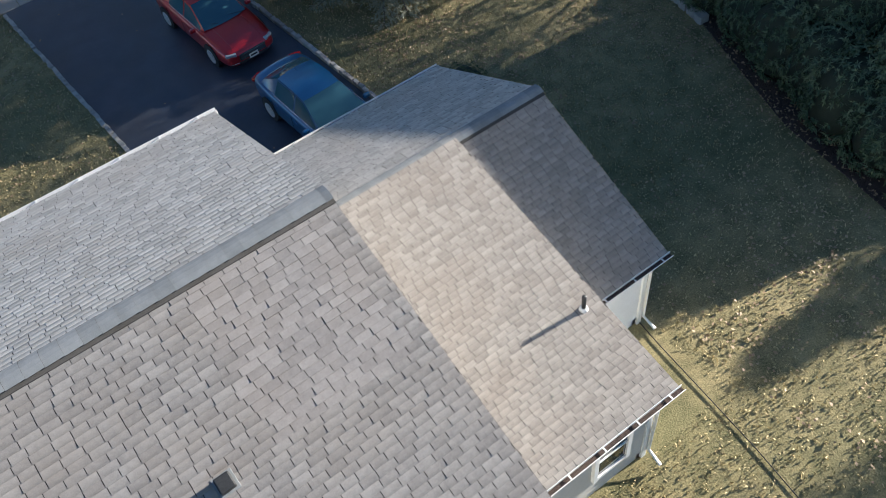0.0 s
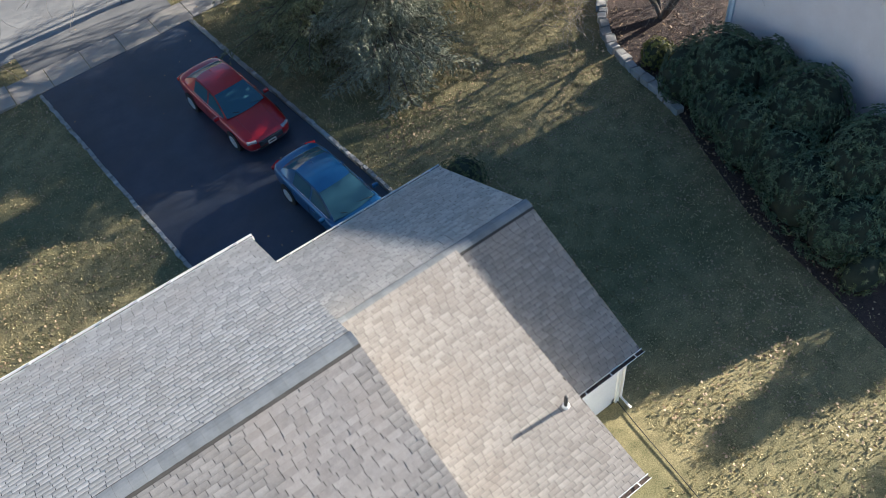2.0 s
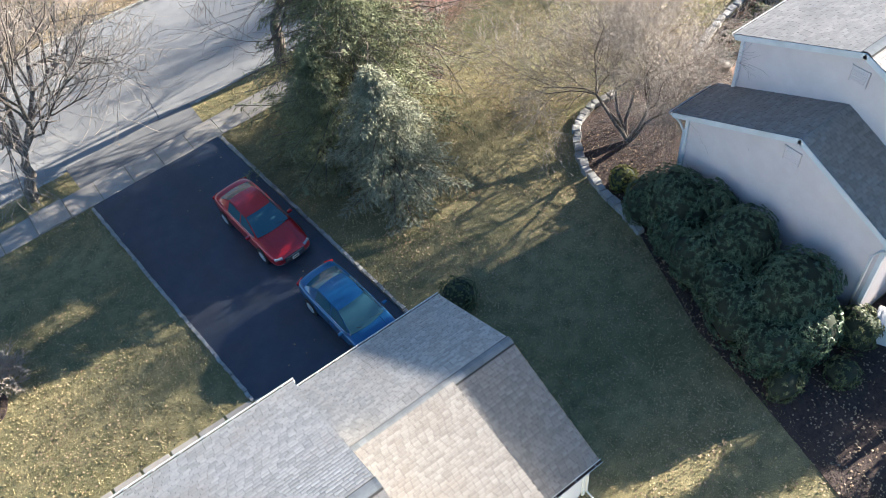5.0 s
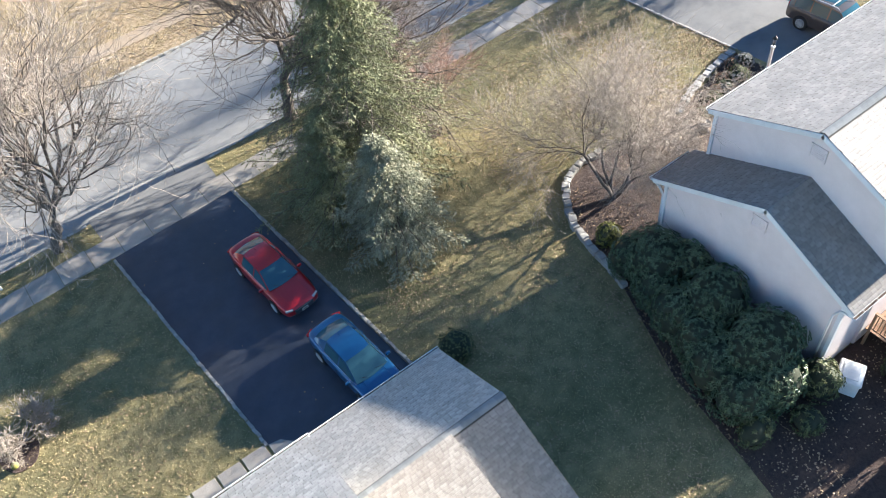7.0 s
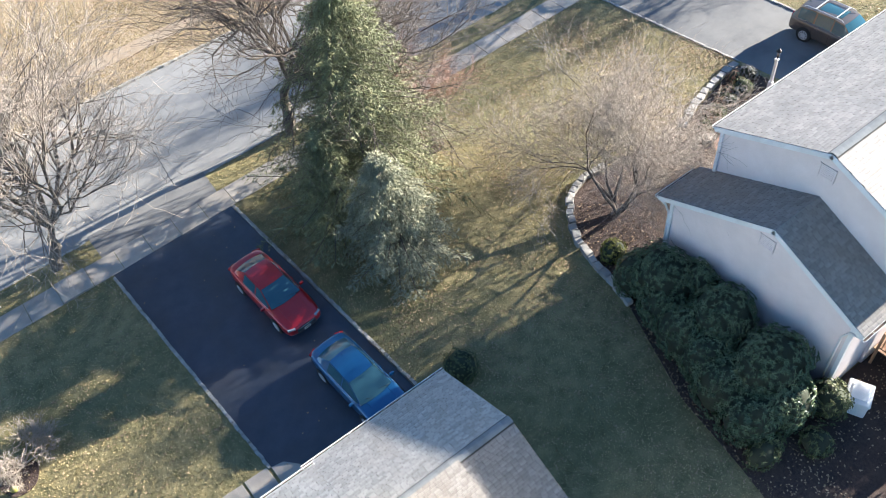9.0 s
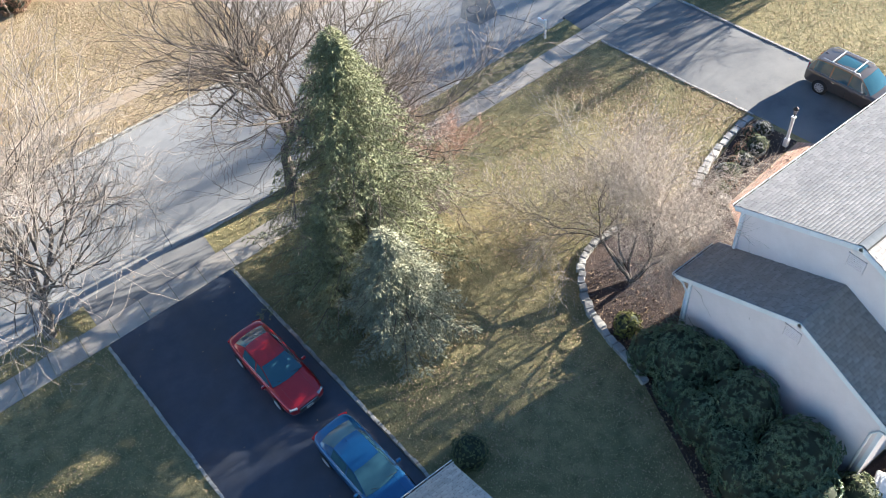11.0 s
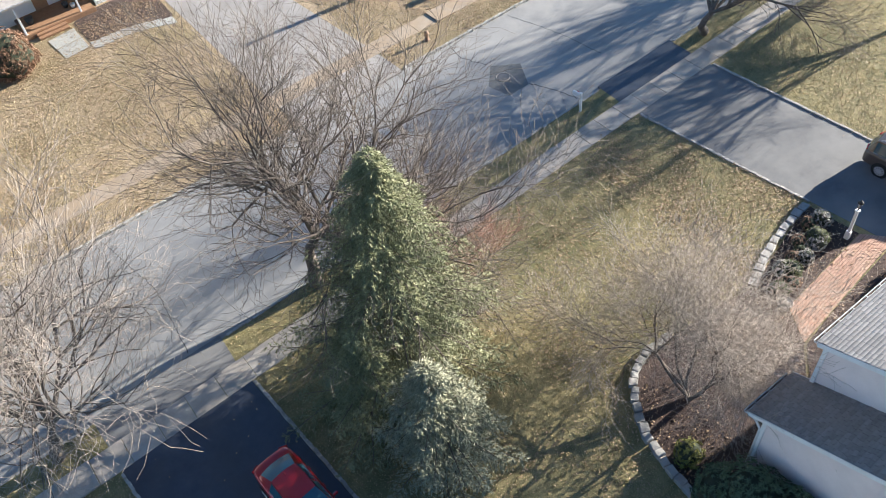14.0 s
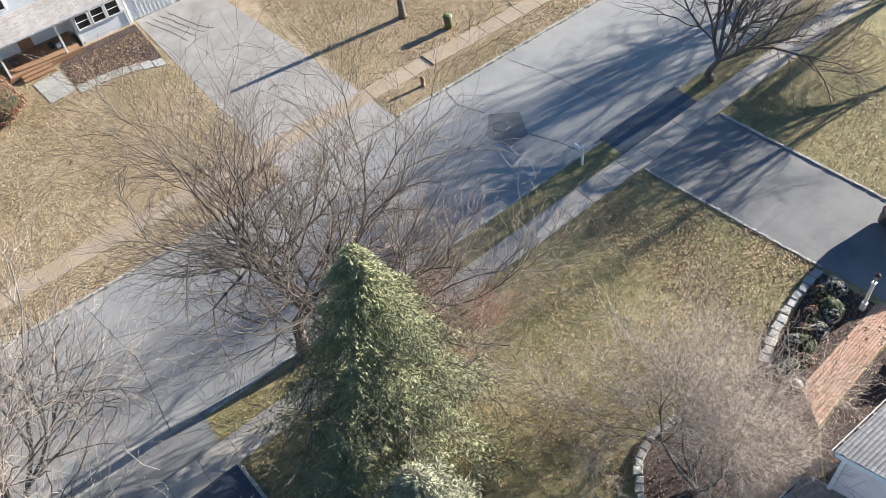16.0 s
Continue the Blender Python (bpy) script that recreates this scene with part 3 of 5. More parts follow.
def tubes(name, lines, material):
    """One mesh of many tapered round bars; a line is (points, radii, sides)."""
    verts, quads = [], []
    for pts, radii, sides in lines:
        p = np.asarray(pts)
        d = np.gradient(p, axis=0)
        d /= np.linalg.norm(d, axis=1, keepdims=True) + 1e-9
        a = np.cross(d, (0.31, 0.17, 0.93))
        a /= np.linalg.norm(a, axis=1, keepdims=True) + 1e-9
        b = np.cross(d, a)
        w = np.arange(sides) * 2 * np.pi / sides
        ring = p[:, None] + (a[:, None] * np.cos(w)[None, :, None] + b[:, None] * np.sin(w)[None, :, None]) * np.asarray(radii)[:, None, None]
        start = tubes.count
        verts.append(ring.reshape(-1, 3))
        n = len(p)
        i, k = np.meshgrid(np.arange(n - 1), np.arange(sides), indexing="ij")
        k2 = (k + 1) % sides
        quads.append((start + np.stack([i * sides + k, i * sides + k2, (i + 1) * sides + k2, (i + 1) * sides + k], -1)).reshape(-1, 4))
        tubes.count += n * sides
    tubes.count = 0
    return arrays_mesh(name, np.concatenate(verts), np.concatenate(quads), material, True)


tubes.count = 0


def unit(v):
    return v / (np.linalg.norm(v) + 1e-9)


def grow(rng, out, p, d, length, r, level, spec):
    """A branch and its children: bends, tapers and forks."""
    n = 5 if level < 2 else 4 if level < 4 else 3
    pts, radii = [p], [r]
    end_r = r * (0.55 if level < spec["levels"] else 0.35)
    for i in range(n):
        d = unit(d + rng.normal(0, spec["bend"], 3) + np.array((0, 0, spec["rise"])) * (0.5 if level else 0.1))
        p = p + d * length / n
        pts.append(p)
        radii.append(r + (end_r - r) * (i + 1) / n)
        if level < spec["levels"] and i >= (n - 1 if level == 0 else 0):
            kids = spec["kids"][level]
            count = kids if level == 0 else (kids // n + (rng.random() < (kids % n) / n))
            for k in range(count):
                side = unit(np.cross(d, rng.normal(0, 1, 3)))
                angle = rng.uniform(*spec["angle"])
                nd = unit(d * math.cos(angle) + side * math.sin(angle) + np.array((0, 0, spec.get("flat", 0.0))))
                grow(rng, out, p, nd, length * rng.uniform(*spec["shrink"]) * (spec.get("first", 1.0) if level == 0 else 1), radii[-1] * rng.uniform(0.52, 0.78), level + 1, spec)
    sides = 8 if r > 0.1 else 6 if r > 0.05 else 4 if r > 0.02 else 3
    out.append((level, np.array(pts), np.maximum(radii, spec["least"]), sides))


def bare_tree(name, label, base, seed, spec, trunk_length, radius, direction=(0, 0, 1), stems=1, material=None, fine=None):
    rng = np.random.default_rng(seed)
    tree = thing(name, label, "tree", Matrix.Translation(base))
    out = []
    for k in range(stems):
        d = np.array(direction, float)
        if stems > 1:
            w = 2 * math.pi * k / stems + rng.uniform(-0.4, 0.4)
            d = unit(d + 0.55 * np.array((math.cos(w), math.sin(w), 0)))
        grow(rng, out, np.array((0.0, 0.0, -0.05)), unit(d), trunk_length * rng.uniform(0.85, 1.15), radius, 0, spec)
    for o in out:
        if o[0] == 0:
            part("trunk", tubes("trunk", [o[1:]], material or BARK), tree, "grey-brown bark trunk")
        elif o[0] == 1:
            part("limb", tubes("limb", [o[1:]], material or BARK), tree)
    crown = part("branchwork", tubes("branchwork", [o[1:] for o in out if 1 < o[0] <= spec.get("bark_to", 3)], material or BARK), tree, "bare forking branches")
    tagged(crown, kind="stuff")
    crown = part("crown", tubes("crown", [o[1:] for o in out if o[0] > spec.get("bark_to", 3)], fine or TWIG), tree, "fine pale leafless twigs")
    tagged(crown, kind="stuff")
    return tree


MAPLE = dict(levels=5, kids=[7, 7, 7, 6, 3], angle=(0.35, 0.85), shrink=(0.54, 0.76), bend=0.21, rise=0.06, least=0.006, first=2.65, bark_to=4)
bare_tree("maple_tree", "large bare street maple with spreading crown on the verge", (12.2, 32.5, 0), 5, MAPLE, 3.1, 0.36, (0.2, 0.0, 1), fine=DARK_TWIG)
bare_tree("maple_tree", "bare pale-barked street tree beside the driveway apron", (-1.05, 31.9, 0), 9, dict(MAPLE, kids=[7, 7, 7, 6, 3], bark_to=3, first=3.2, rise=0.1), 2.6, 0.30, (0.1, 0.12, 1))
bare_tree("maple_tree", "bare street tree on the verge of the neighbour", (40.2, 33.3, 0), 14, dict(MAPLE, kids=[6, 6, 6, 6, 3]), 2.7, 0.28, (-0.1, 0, 1), fine=DARK_TWIG)
bare_tree("ornamental_tree", "wide bare multi-stemmed ornamental tree in the curved bed", (20.5, 17.0, 0.05), 21,
          dict(levels=5, kids=[3, 5, 6, 6, 3], angle=(0.4, 1.05), shrink=(0.6, 0.82), bend=0.2, rise=0.0, least=0.005, first=1.55, bark_to=2), 2.3, 0.095, (0.18, 0.2, 0.9), 6)
bare_tree("crape_myrtle", "small bare tree with reddish stems in a mulch ring", (16.9, 27.0, 0), 33,
          dict(levels=4, kids=[4, 6, 6, 4], angle=(0.3, 0.7), shrink=(0.55, 0.78), bend=0.12, rise=0.12, least=0.0055, first=1.15, bark_to=2), 1.9, 0.05, (0, 0, 1.5), 4, RED_TWIG, RED_TWIG)
bare_tree("bare_shrub", "low bare twiggy shrub on the front lawn", (-5.7, 22.8, 0), 41,
          dict(levels=4, kids=[5, 5, 4, 3], angle=(0.3, 0.9), shrink=(0.5, 0.75), bend=0.18, rise=0.03, least=0.007, first=1.5), 0.8, 0.05, (0, 0, 0.8), 6, TWIG, TWIG)
bare_tree("young_tree", "slender bare tree on the far lawn", (1.0, 48.5, 0), 55, dict(MAPLE, kids=[5, 6, 6, 5, 3], first=2.4), 2.2, 0.16)
# Out-of-view trees, added to throw shadow streaks over lawn and drive.
for k, (x, y) in enumerate(((57, 24.5), (60, 35), (66, 29))):
    bare_tree("offscreen_tree", "unseen tall bare tree added to cast shadow streaks", (x, y, 0), 80 + k, dict(MAPLE, levels=4, kids=[6, 7, 6, 5], bark_to=3), 3.0, 0.28)
bare_tree("young_tree", "slender bare tree beside the far sidewalk", (-7.0, 47.5, 0), 57, dict(MAPLE, kids=[5, 6, 6, 5, 3], first=2.4), 2.6, 0.18)


def sprays(rng, centres, directions, length, width, droop=0.0, cup=0.25):
    """Leaf shapes: a folded diamond of 4 corners at each centre along its direction."""
    n = len(centres)
    d = directions / (np.linalg.norm(directions, axis=1, keepdims=True) + 1e-9)
    side = np.cross(d, rng.normal(0, 1, (n, 3)) * 0.5 + np.array((0, 0, 1.0)))
    side /= np.linalg.norm(side, axis=1, keepdims=True) + 1e-9
    up = np.cross(side, d)
    ln = (length * rng.uniform(0.6, 1.25, n))[:, None]
    wd = (width * rng.uniform(0.7, 1.3, n))[:, None]
    a = centres
    c = centres + d * ln - np.array((0, 0, 1.0)) * droop * ln
    mid = centres + d * ln * 0.45 + up * wd * cup
    pts = np.stack([a, mid + side * wd * 0.5, c, mid - side * wd * 0.5], 1)
    return pts.reshape(-1, 3), np.arange(n * 4).reshape(-1, 4)


def evergreen(name, label, base, height, radius, seed, material, limbs, crook=0.0):
    """A conifer: limbs round a trunk, each a flat drooping fan of side twigs set with short needle sprays."""
    rng = np.random.default_rng(seed)
    tree = thing(name, label, "tree", Matrix.Translation(base))
    part("trunk", tube_mesh("trunk", [(0, 0, -0.05), (crook * 0.4, 0, height * 0.4), (crook, 0, height * 0.97)], [0.24, 0.15, 0.02], BARK, 8), tree, "brown trunk inside the crown")
    wood, cen, dirs = [], [], []
    up = np.array((0.0, 0.0, 1.0))
    for i in range(limbs):
        f = (i + rng.random()) / limbs
        z = height * (0.04 + 0.95 * f)
        w = i * 2.4 + rng.uniform(-0.5, 0.5)
        reach = radius * ((1 - z / height) ** 0.85) * rng.choice((0.5, 0.78, 1.0, 1.25)) * rng.uniform(0.9, 1.1) + 0.16
        o = np.array((crook * z / height, 0, z))
        out = np.array((math.cos(w), math.sin(w), 0.0))
        tang = np.array((-math.sin(w), math.cos(w), rng.uniform(-0.25, 0.25)))
        sag = rng.uniform(0.3, 0.55)

        def along(t):
            return o + out * reach * t + up * (reach * (0.22 * t - sag * t ** 2 + 0.12 * t ** 3))
        t = np.linspace(0, 1, 6)[:, None]
        wood.append((along(t), np.linspace(0.035, 0.006, 6) * (0.4 + reach / radius), 3))
        k = int(9 + 24 * reach / radius)
        s = (np.linspace(0.12, 1.0, k) + rng.normal(0, 0.02, k))[:, None]
        sgn = np.where(np.arange(k) % 2, 1.0, -1.0)[:, None]
        twig_len = 0.2 + 0.46 * reach * (1 - s).clip(0) * rng.uniform(0.6, 1.1, (k, 1))
        tdir = out * 0.62 + tang * sgn * rng.uniform(0.5, 1.0, (k, 1)) + up * rng.uniform(-0.3, 0.1, (k, 1))
        for q in np.linspace(0.0, 1.0, 13):
            cen.append(along(s) + tdir * twig_len * q - up * 0.22 * twig_len * q ** 2 + rng.normal(0, 0.022, (k, 3)))
            dirs.append(tdir + rng.normal(0, 0.42, (k, 3)) - up * 0.3 * q)
    tagged(part("limbwork", tubes("limbwork", wood, BARK), tree, "drooping limbs"), kind="stuff")
    v, q = sprays(rng, np.concatenate(cen), np.concatenate(dirs), 0.17, 0.036, 0.12)
    crown = part("crown", arrays_mesh("crown", v, q, material), tree, "drooping sprays of short needles")
    tagged(crown, kind="stuff")
    return tree


evergreen("evergreen_tree", "tall olive green conifer with drooping sprays on the lawn", (12.8, 25.9, 0), 12.4, 4.6, 3, NEEDLE, 340, 0.25)
evergreen("evergreen_tree", "smaller grey-green weeping conifer beside the tall one", (11.7, 21.8, 0), 6.2, 2.7, 8, BLUE_NEEDLE, 170, -0.3)
evergreen("evergreen_tree", "low conifer filling the gap under the tall tree", (10.5, 25.0, 0), 6.0, 2.8, 12, NEEDLE, 110, 0.1)
# The next two stand out of view, added as shade casters for the back lawn.
evergreen("evergreen_tree", "unseen tall conifer added to shade the back lawn", (31.0, -1.9, 0), 11.0, 3.8, 15, NEEDLE, 230, 0.1)
evergreen("evergreen_tree", "unseen smaller conifer added to shade the back lawn", (30.6, 2.4, 0), 6.0, 2.6, 16, NEEDLE, 150, 0.0)


def shrub(name, label, mounds, seed, material, density=52, leaf=0.14, width=0.042, rosette=7, category="shrub", group=""):
    """Overlapping mounds (x, y, z, rx, ry, rz) covered by rosettes of leaves over a dark core."""
    rng = np.random.default_rng(seed)
    bx, by = mounds[0][0], mounds[0][1]
    bush = thing(name, label, category, Matrix.Translation((bx, by, 0)), group)
    cen, dirs, core_v, core_f = [], [], [], []
    for mx, my, mz, rx, ry, rz in mounds:
        bm = bmesh.new()
        bmesh.ops.create_icosphere(bm, subdivisions=3, radius=1.0)
        base = len(core_v)
        for v in bm.verts:
            f = 0.84 + 0.14 * noise.noise(Vector((v.co.x * 1.7 + mx, v.co.y * 1.7 + my, v.co.z * 1.7)))
            core_v.append((mx - bx + v.co.x * rx * f, my - by + v.co.y * ry * f, max(mz + v.co.z * rz * f, -0.05)))
        core_f += [tuple(base + v.index for v in f.verts) for f in bm.faces]
        bm.free()
        area = 2 * math.pi * ((rx * ry + rx * rz + ry * rz) / 3) * 1.5
        n = int(area * density)
        d = rng.normal(0, 1, (n, 3))
        d /= np.linalg.norm(d, axis=1, keepdims=True)
        lump = np.array([0.95 + 0.24 * noise.noise(Vector((a[0] * 2.1 + mx, a[1] * 2.1 + my, a[2] * 2.1))) for a in d])
        p = d * np.array((rx, ry, rz)) * (lump * rng.uniform(0.92, 1.05, n))[:, None] + np.array((mx, my, mz))
        keep = p[:, 2] > 0.03
        for ox, oy, oz, sx, sy, sz in mounds:
            if (ox, oy, oz) != (mx, my, mz):
                q = (p - np.array((ox, oy, oz))) / np.array((sx, sy, sz))
                keep &= (q ** 2).sum(1) > 0.8
        p, nrm = p[keep], (d / np.array((rx, ry, rz)))[keep]
        nrm /= np.linalg.norm(nrm, axis=1, keepdims=True)
        a = np.cross(nrm, (0.2, 0.5, 0.8))
        a /= np.linalg.norm(a, axis=1, keepdims=True)
        b = np.cross(nrm, a)
        turn = rng.uniform(0, 6.28, len(p))
        for k in range(rosette):
            w = turn + 2 * math.pi * k / rosette
            cen.append(p - np.array((bx, by, 0)))
            dirs.append(a * np.cos(w)[:, None] + b * np.sin(w)[:, None] + nrm * rng.uniform(0.1, 0.7, (len(p), 1)))
    tagged(part("core", mesh_from("core", core_v, core_f, CORE, True), bush, "solid dark filler, inner shade put into its colour"), kind="stuff")
    v, q = sprays(rng, np.concatenate(cen), np.concatenate(dirs), leaf, width, 0.2)
    tagged(part("foliage", arrays_mesh("foliage", v, q, material), bush, "dense leaves"), kind="stuff")
    return bush


shrub("rhododendron", "large dark green rhododendron against the pale house wall", [(18.3, 12.3, 1.3, 1.3, 1.6, 1.7), (17.9, 13.5, 0.9, 0.9, 0.9, 1.2), (17.6, 11.6, 0.9, 1.0, 1.2, 1.2), (18.9, 11.2, 1.5, 0.8, 1.1, 1.5)], 61, RHODO, group="rhododendron hedge")
shrub("rhododendron", "large dark green rhododendron with paler tips", [(18.3, 9.5, 1.4, 1.4, 1.5, 1.9), (17.2, 10.2, 1.0, 1.1, 1.3, 1.35), (17.0, 8.9, 1.0, 1.1, 1.1, 1.3)], 62, RHODO, group="rhododendron hedge")
shrub("rhododendron", "broad dark green rhododendron spreading over mulch", [(18.0, 7.0, 1.4, 1.6, 1.5, 1.9), (16.7, 7.8, 0.9, 1.3, 1.3, 1.3), (16.5, 6.3, 0.8, 1.3, 1.1, 1.2), (17.5, 5.8, 1.0, 1.2, 0.9, 1.4)], 63, RHODO, group="rhododendron hedge")
shrub("rhododendron", "small sunlit rhododendron beside the white box", [(19.0, 5.0, 0.8, 0.7, 0.8, 1.0)], 64, BOX_BUSH, 40)
shrub("rhododendron", "low sparse rhododendron in the mulch", [(17.6, 4.3, 0.35, 0.6, 0.6, 0.5)], 65, BOX_BUSH, 34)
shrub("shrub", "sunlit green shrub at the end of the mulch bed", [(15.9, 5.2, 0.4, 0.9, 0.5, 0.6)], 66, BOX_BUSH, 34)
shrub("shrub", "yellow-green mounded shrub in the curved bed", [(18.5, 15.3, 0.45, 0.6, 0.55, 0.6)], 67, YELLOW_BUSH, 70, 0.1, 0.04)
shrub("shrub", "clipped dark green bush at the garage corner", [(9.75, 14.9, 0.6, 0.72, 0.72, 0.8)], 68, BOX_BUSH, 90, 0.07, 0.035)
shrub("shrub", "olive green shrub behind the white box", [(21.8, 3.3, 0.6, 0.8, 0.9, 0.9)], 69, BOX_BUSH, 60, 0.09, 0.04)
shrub("shrub", "green shrub in the back corner", [(19.6, 0.6, 0.6, 1.2, 1.0, 0.9)], 70, BOX_BUSH, 50, 0.1, 0.04)
rs = np.random.default_rng(77)
for i in range(13):
    f = (i + 0.5) / 13
    x = 27.0 + 5.4 * f + rs.uniform(-0.2, 0.2)
    y = 18.1 + 1.5 * f + rs.uniform(-0.5, 0.35)
    r = rs.uniform(0.36, 0.56)
    m, lab = ((SILVER, "silvery grey mounded perennial in the entry bed"), (BOX_BUSH, "dark evergreen mound in the entry bed"), (RUSSET, "russet dried perennial in the entry bed"))[i % 3]
    shrub("shrub", lab, [(x, y, r * 0.6, r, r, r * 0.8)], 100 + i, m, 90, 0.09, 0.035, 6, group="entry bed plants")
for i in range(3):
    shrub("shrub", "low russet shrub between brick path and house", [(30.5 + i * 1.0, 15.1 + 0.1 * i, 0.3, 0.5, 0.4, 0.4)], 130 + i, RUSSET, 80, 0.09, 0.035, 6, group="foundation plants")
shrub("shrub", "tawny dry shrub beside the far porch", [(6.6, 61.0, 1.2, 1.8, 1.5, 1.8)], 140, RUSSET, 40, 0.2, 0.06, 5)
shrub("shrub", "yellow flowering clump beside the front walk", [(-7.0, 15.2, 0.4, 0.7, 0.6, 0.6)], 141, YELLOW_BUSH, 60, 0.1, 0.04)

# ---- cars ----


def car_paint(name, dark, light):
    return surface(name, dark, light, 1.0, 0.28, 0.0, 200.0, metallic=0.35, coat=1.0)


RED = car_paint("red_paint", (0.36, 0.008, 0.014), (0.46, 0.014, 0.02))
BLUE = car_paint("blue_paint", (0.013, 0.085, 0.21), (0.02, 0.115, 0.27))
BROWN = car_paint("taupe_paint", (0.085, 0.07, 0.06), (0.12, 0.10, 0.085))
# Teal base colour carries the reflected sky.
CAR_GLASS = glass_dark("car_glass", (0.035, 0.095, 0.125), 0.02)
CHROME = surface("chrome", (0.6, 0.6, 0.6), (0.75, 0.75, 0.75), 4.0, 0.15, 0.0, metallic=1.0)
ALLOY = surface("alloy", (0.55, 0.55, 0.56), (0.68, 0.68, 0.69), 6.0, 0.3, 0.0, metallic=0.3)
RUBBER = surface("tyre_rubber", (0.012, 0.012, 0.012), (0.025, 0.025, 0.025), 12.0, 0.85, 0.2)
LENS = glass_dark("lamp_lens", (0.30, 0.31, 0.33), 0.08)
TAIL = glass_dark("tail_lens", (0.35, 0.01, 0.012), 0.1)
PLATE = surface("plate", (0.6, 0.6, 0.55), (0.7, 0.7, 0.62), 4.0, 0.5, 0.0)


def grid(name, rows, material, smooth=True):
    w = len(rows[0])
    v = [p for r in rows for p in r]
    f = [(j * w + i, j * w + i + 1, (j + 1) * w + i + 1, (j + 1) * w + i) for j in range(len(rows) - 1) for i in range(w - 1)]
    return mesh_from(name, v, f, material, smooth)


def across(y, z, hw, by=0.0, bz=0.0, n=9):
    return [(hw * t, y + by * (1 - t * t), z + bz * (1 - t * t)) for t in np.linspace(-1, 1, n)]


SEDAN = dict(
    body=[(2.42, 0.60, 0.32, 0.58, 0.60), (2.36, 0.76, 0.24, 0.64, 0.68), (2.2, 0.86, 0.2, 0.70, 0.76), (1.85, 0.905, 0.2, 0.79, 0.85), (1.4, 0.92, 0.2, 0.87, 0.93),
          (0.95, 0.925, 0.2, 0.92, 0.98), (0.3, 0.925, 0.2, 0.94, 0.98), (-0.5, 0.925, 0.2, 0.96, 0.98), (-1.2, 0.92, 0.2, 0.98, 1.0), (-1.7, 0.905, 0.22, 0.99, 1.05),
          (-2.1, 0.87, 0.24, 0.97, 1.06), (-2.34, 0.80, 0.28, 0.90, 1.02), (-2.42, 0.70, 0.34, 0.78, 0.84)],
    cowl=(1.05, 0.97, 0.74), header=(0.18, 1.40, 0.575), roof=((-0.3, 1.475, 0.585), (-0.75, 1.465, 0.575)), back=(-1.12, 1.405, 0.545), deck=(-1.85, 1.06, 0.66), belt=0.80,
    wheel=0.335, axles=(1.43, -1.42), glass=((0.86, -0.12), (-0.2, -1.1)), height=1.475)
SUV = dict(
    body=[(2.48, 0.66, 0.36, 0.80, 0.84), (2.40, 0.84, 0.28, 0.90, 0.95), (2.2, 0.93, 0.26, 0.98, 1.04), (1.8, 0.97, 0.26, 1.04, 1.10), (1.3, 0.985, 0.26, 1.08, 1.13),
          (0.9, 0.99, 0.26, 1.10, 1.14), (0.0, 0.99, 0.26, 1.12, 1.15), (-1.0, 0.99, 0.26, 1.14, 1.16), (-1.8, 0.98, 0.27, 1.15, 1.17), (-2.25, 0.95, 0.28, 1.14, 1.17), (-2.45, 0.88, 0.32, 1.08, 1.12), (-2.50, 0.78, 0.36, 0.95, 0.98)],
    cowl=(1.12, 1.12, 0.80), header=(0.45, 1.70, 0.68), roof=((-0.2, 1.79, 0.70), (-1.4, 1.78, 0.69)), back=(-2.1, 1.70, 0.66), deck=(-2.42, 1.16, 0.80), belt=0.875,
    wheel=0.375, axles=(1.45, -1.42), glass=((0.95, -0.05), (-0.13, -1.05), (-1.14, -2.05)), height=1.79)


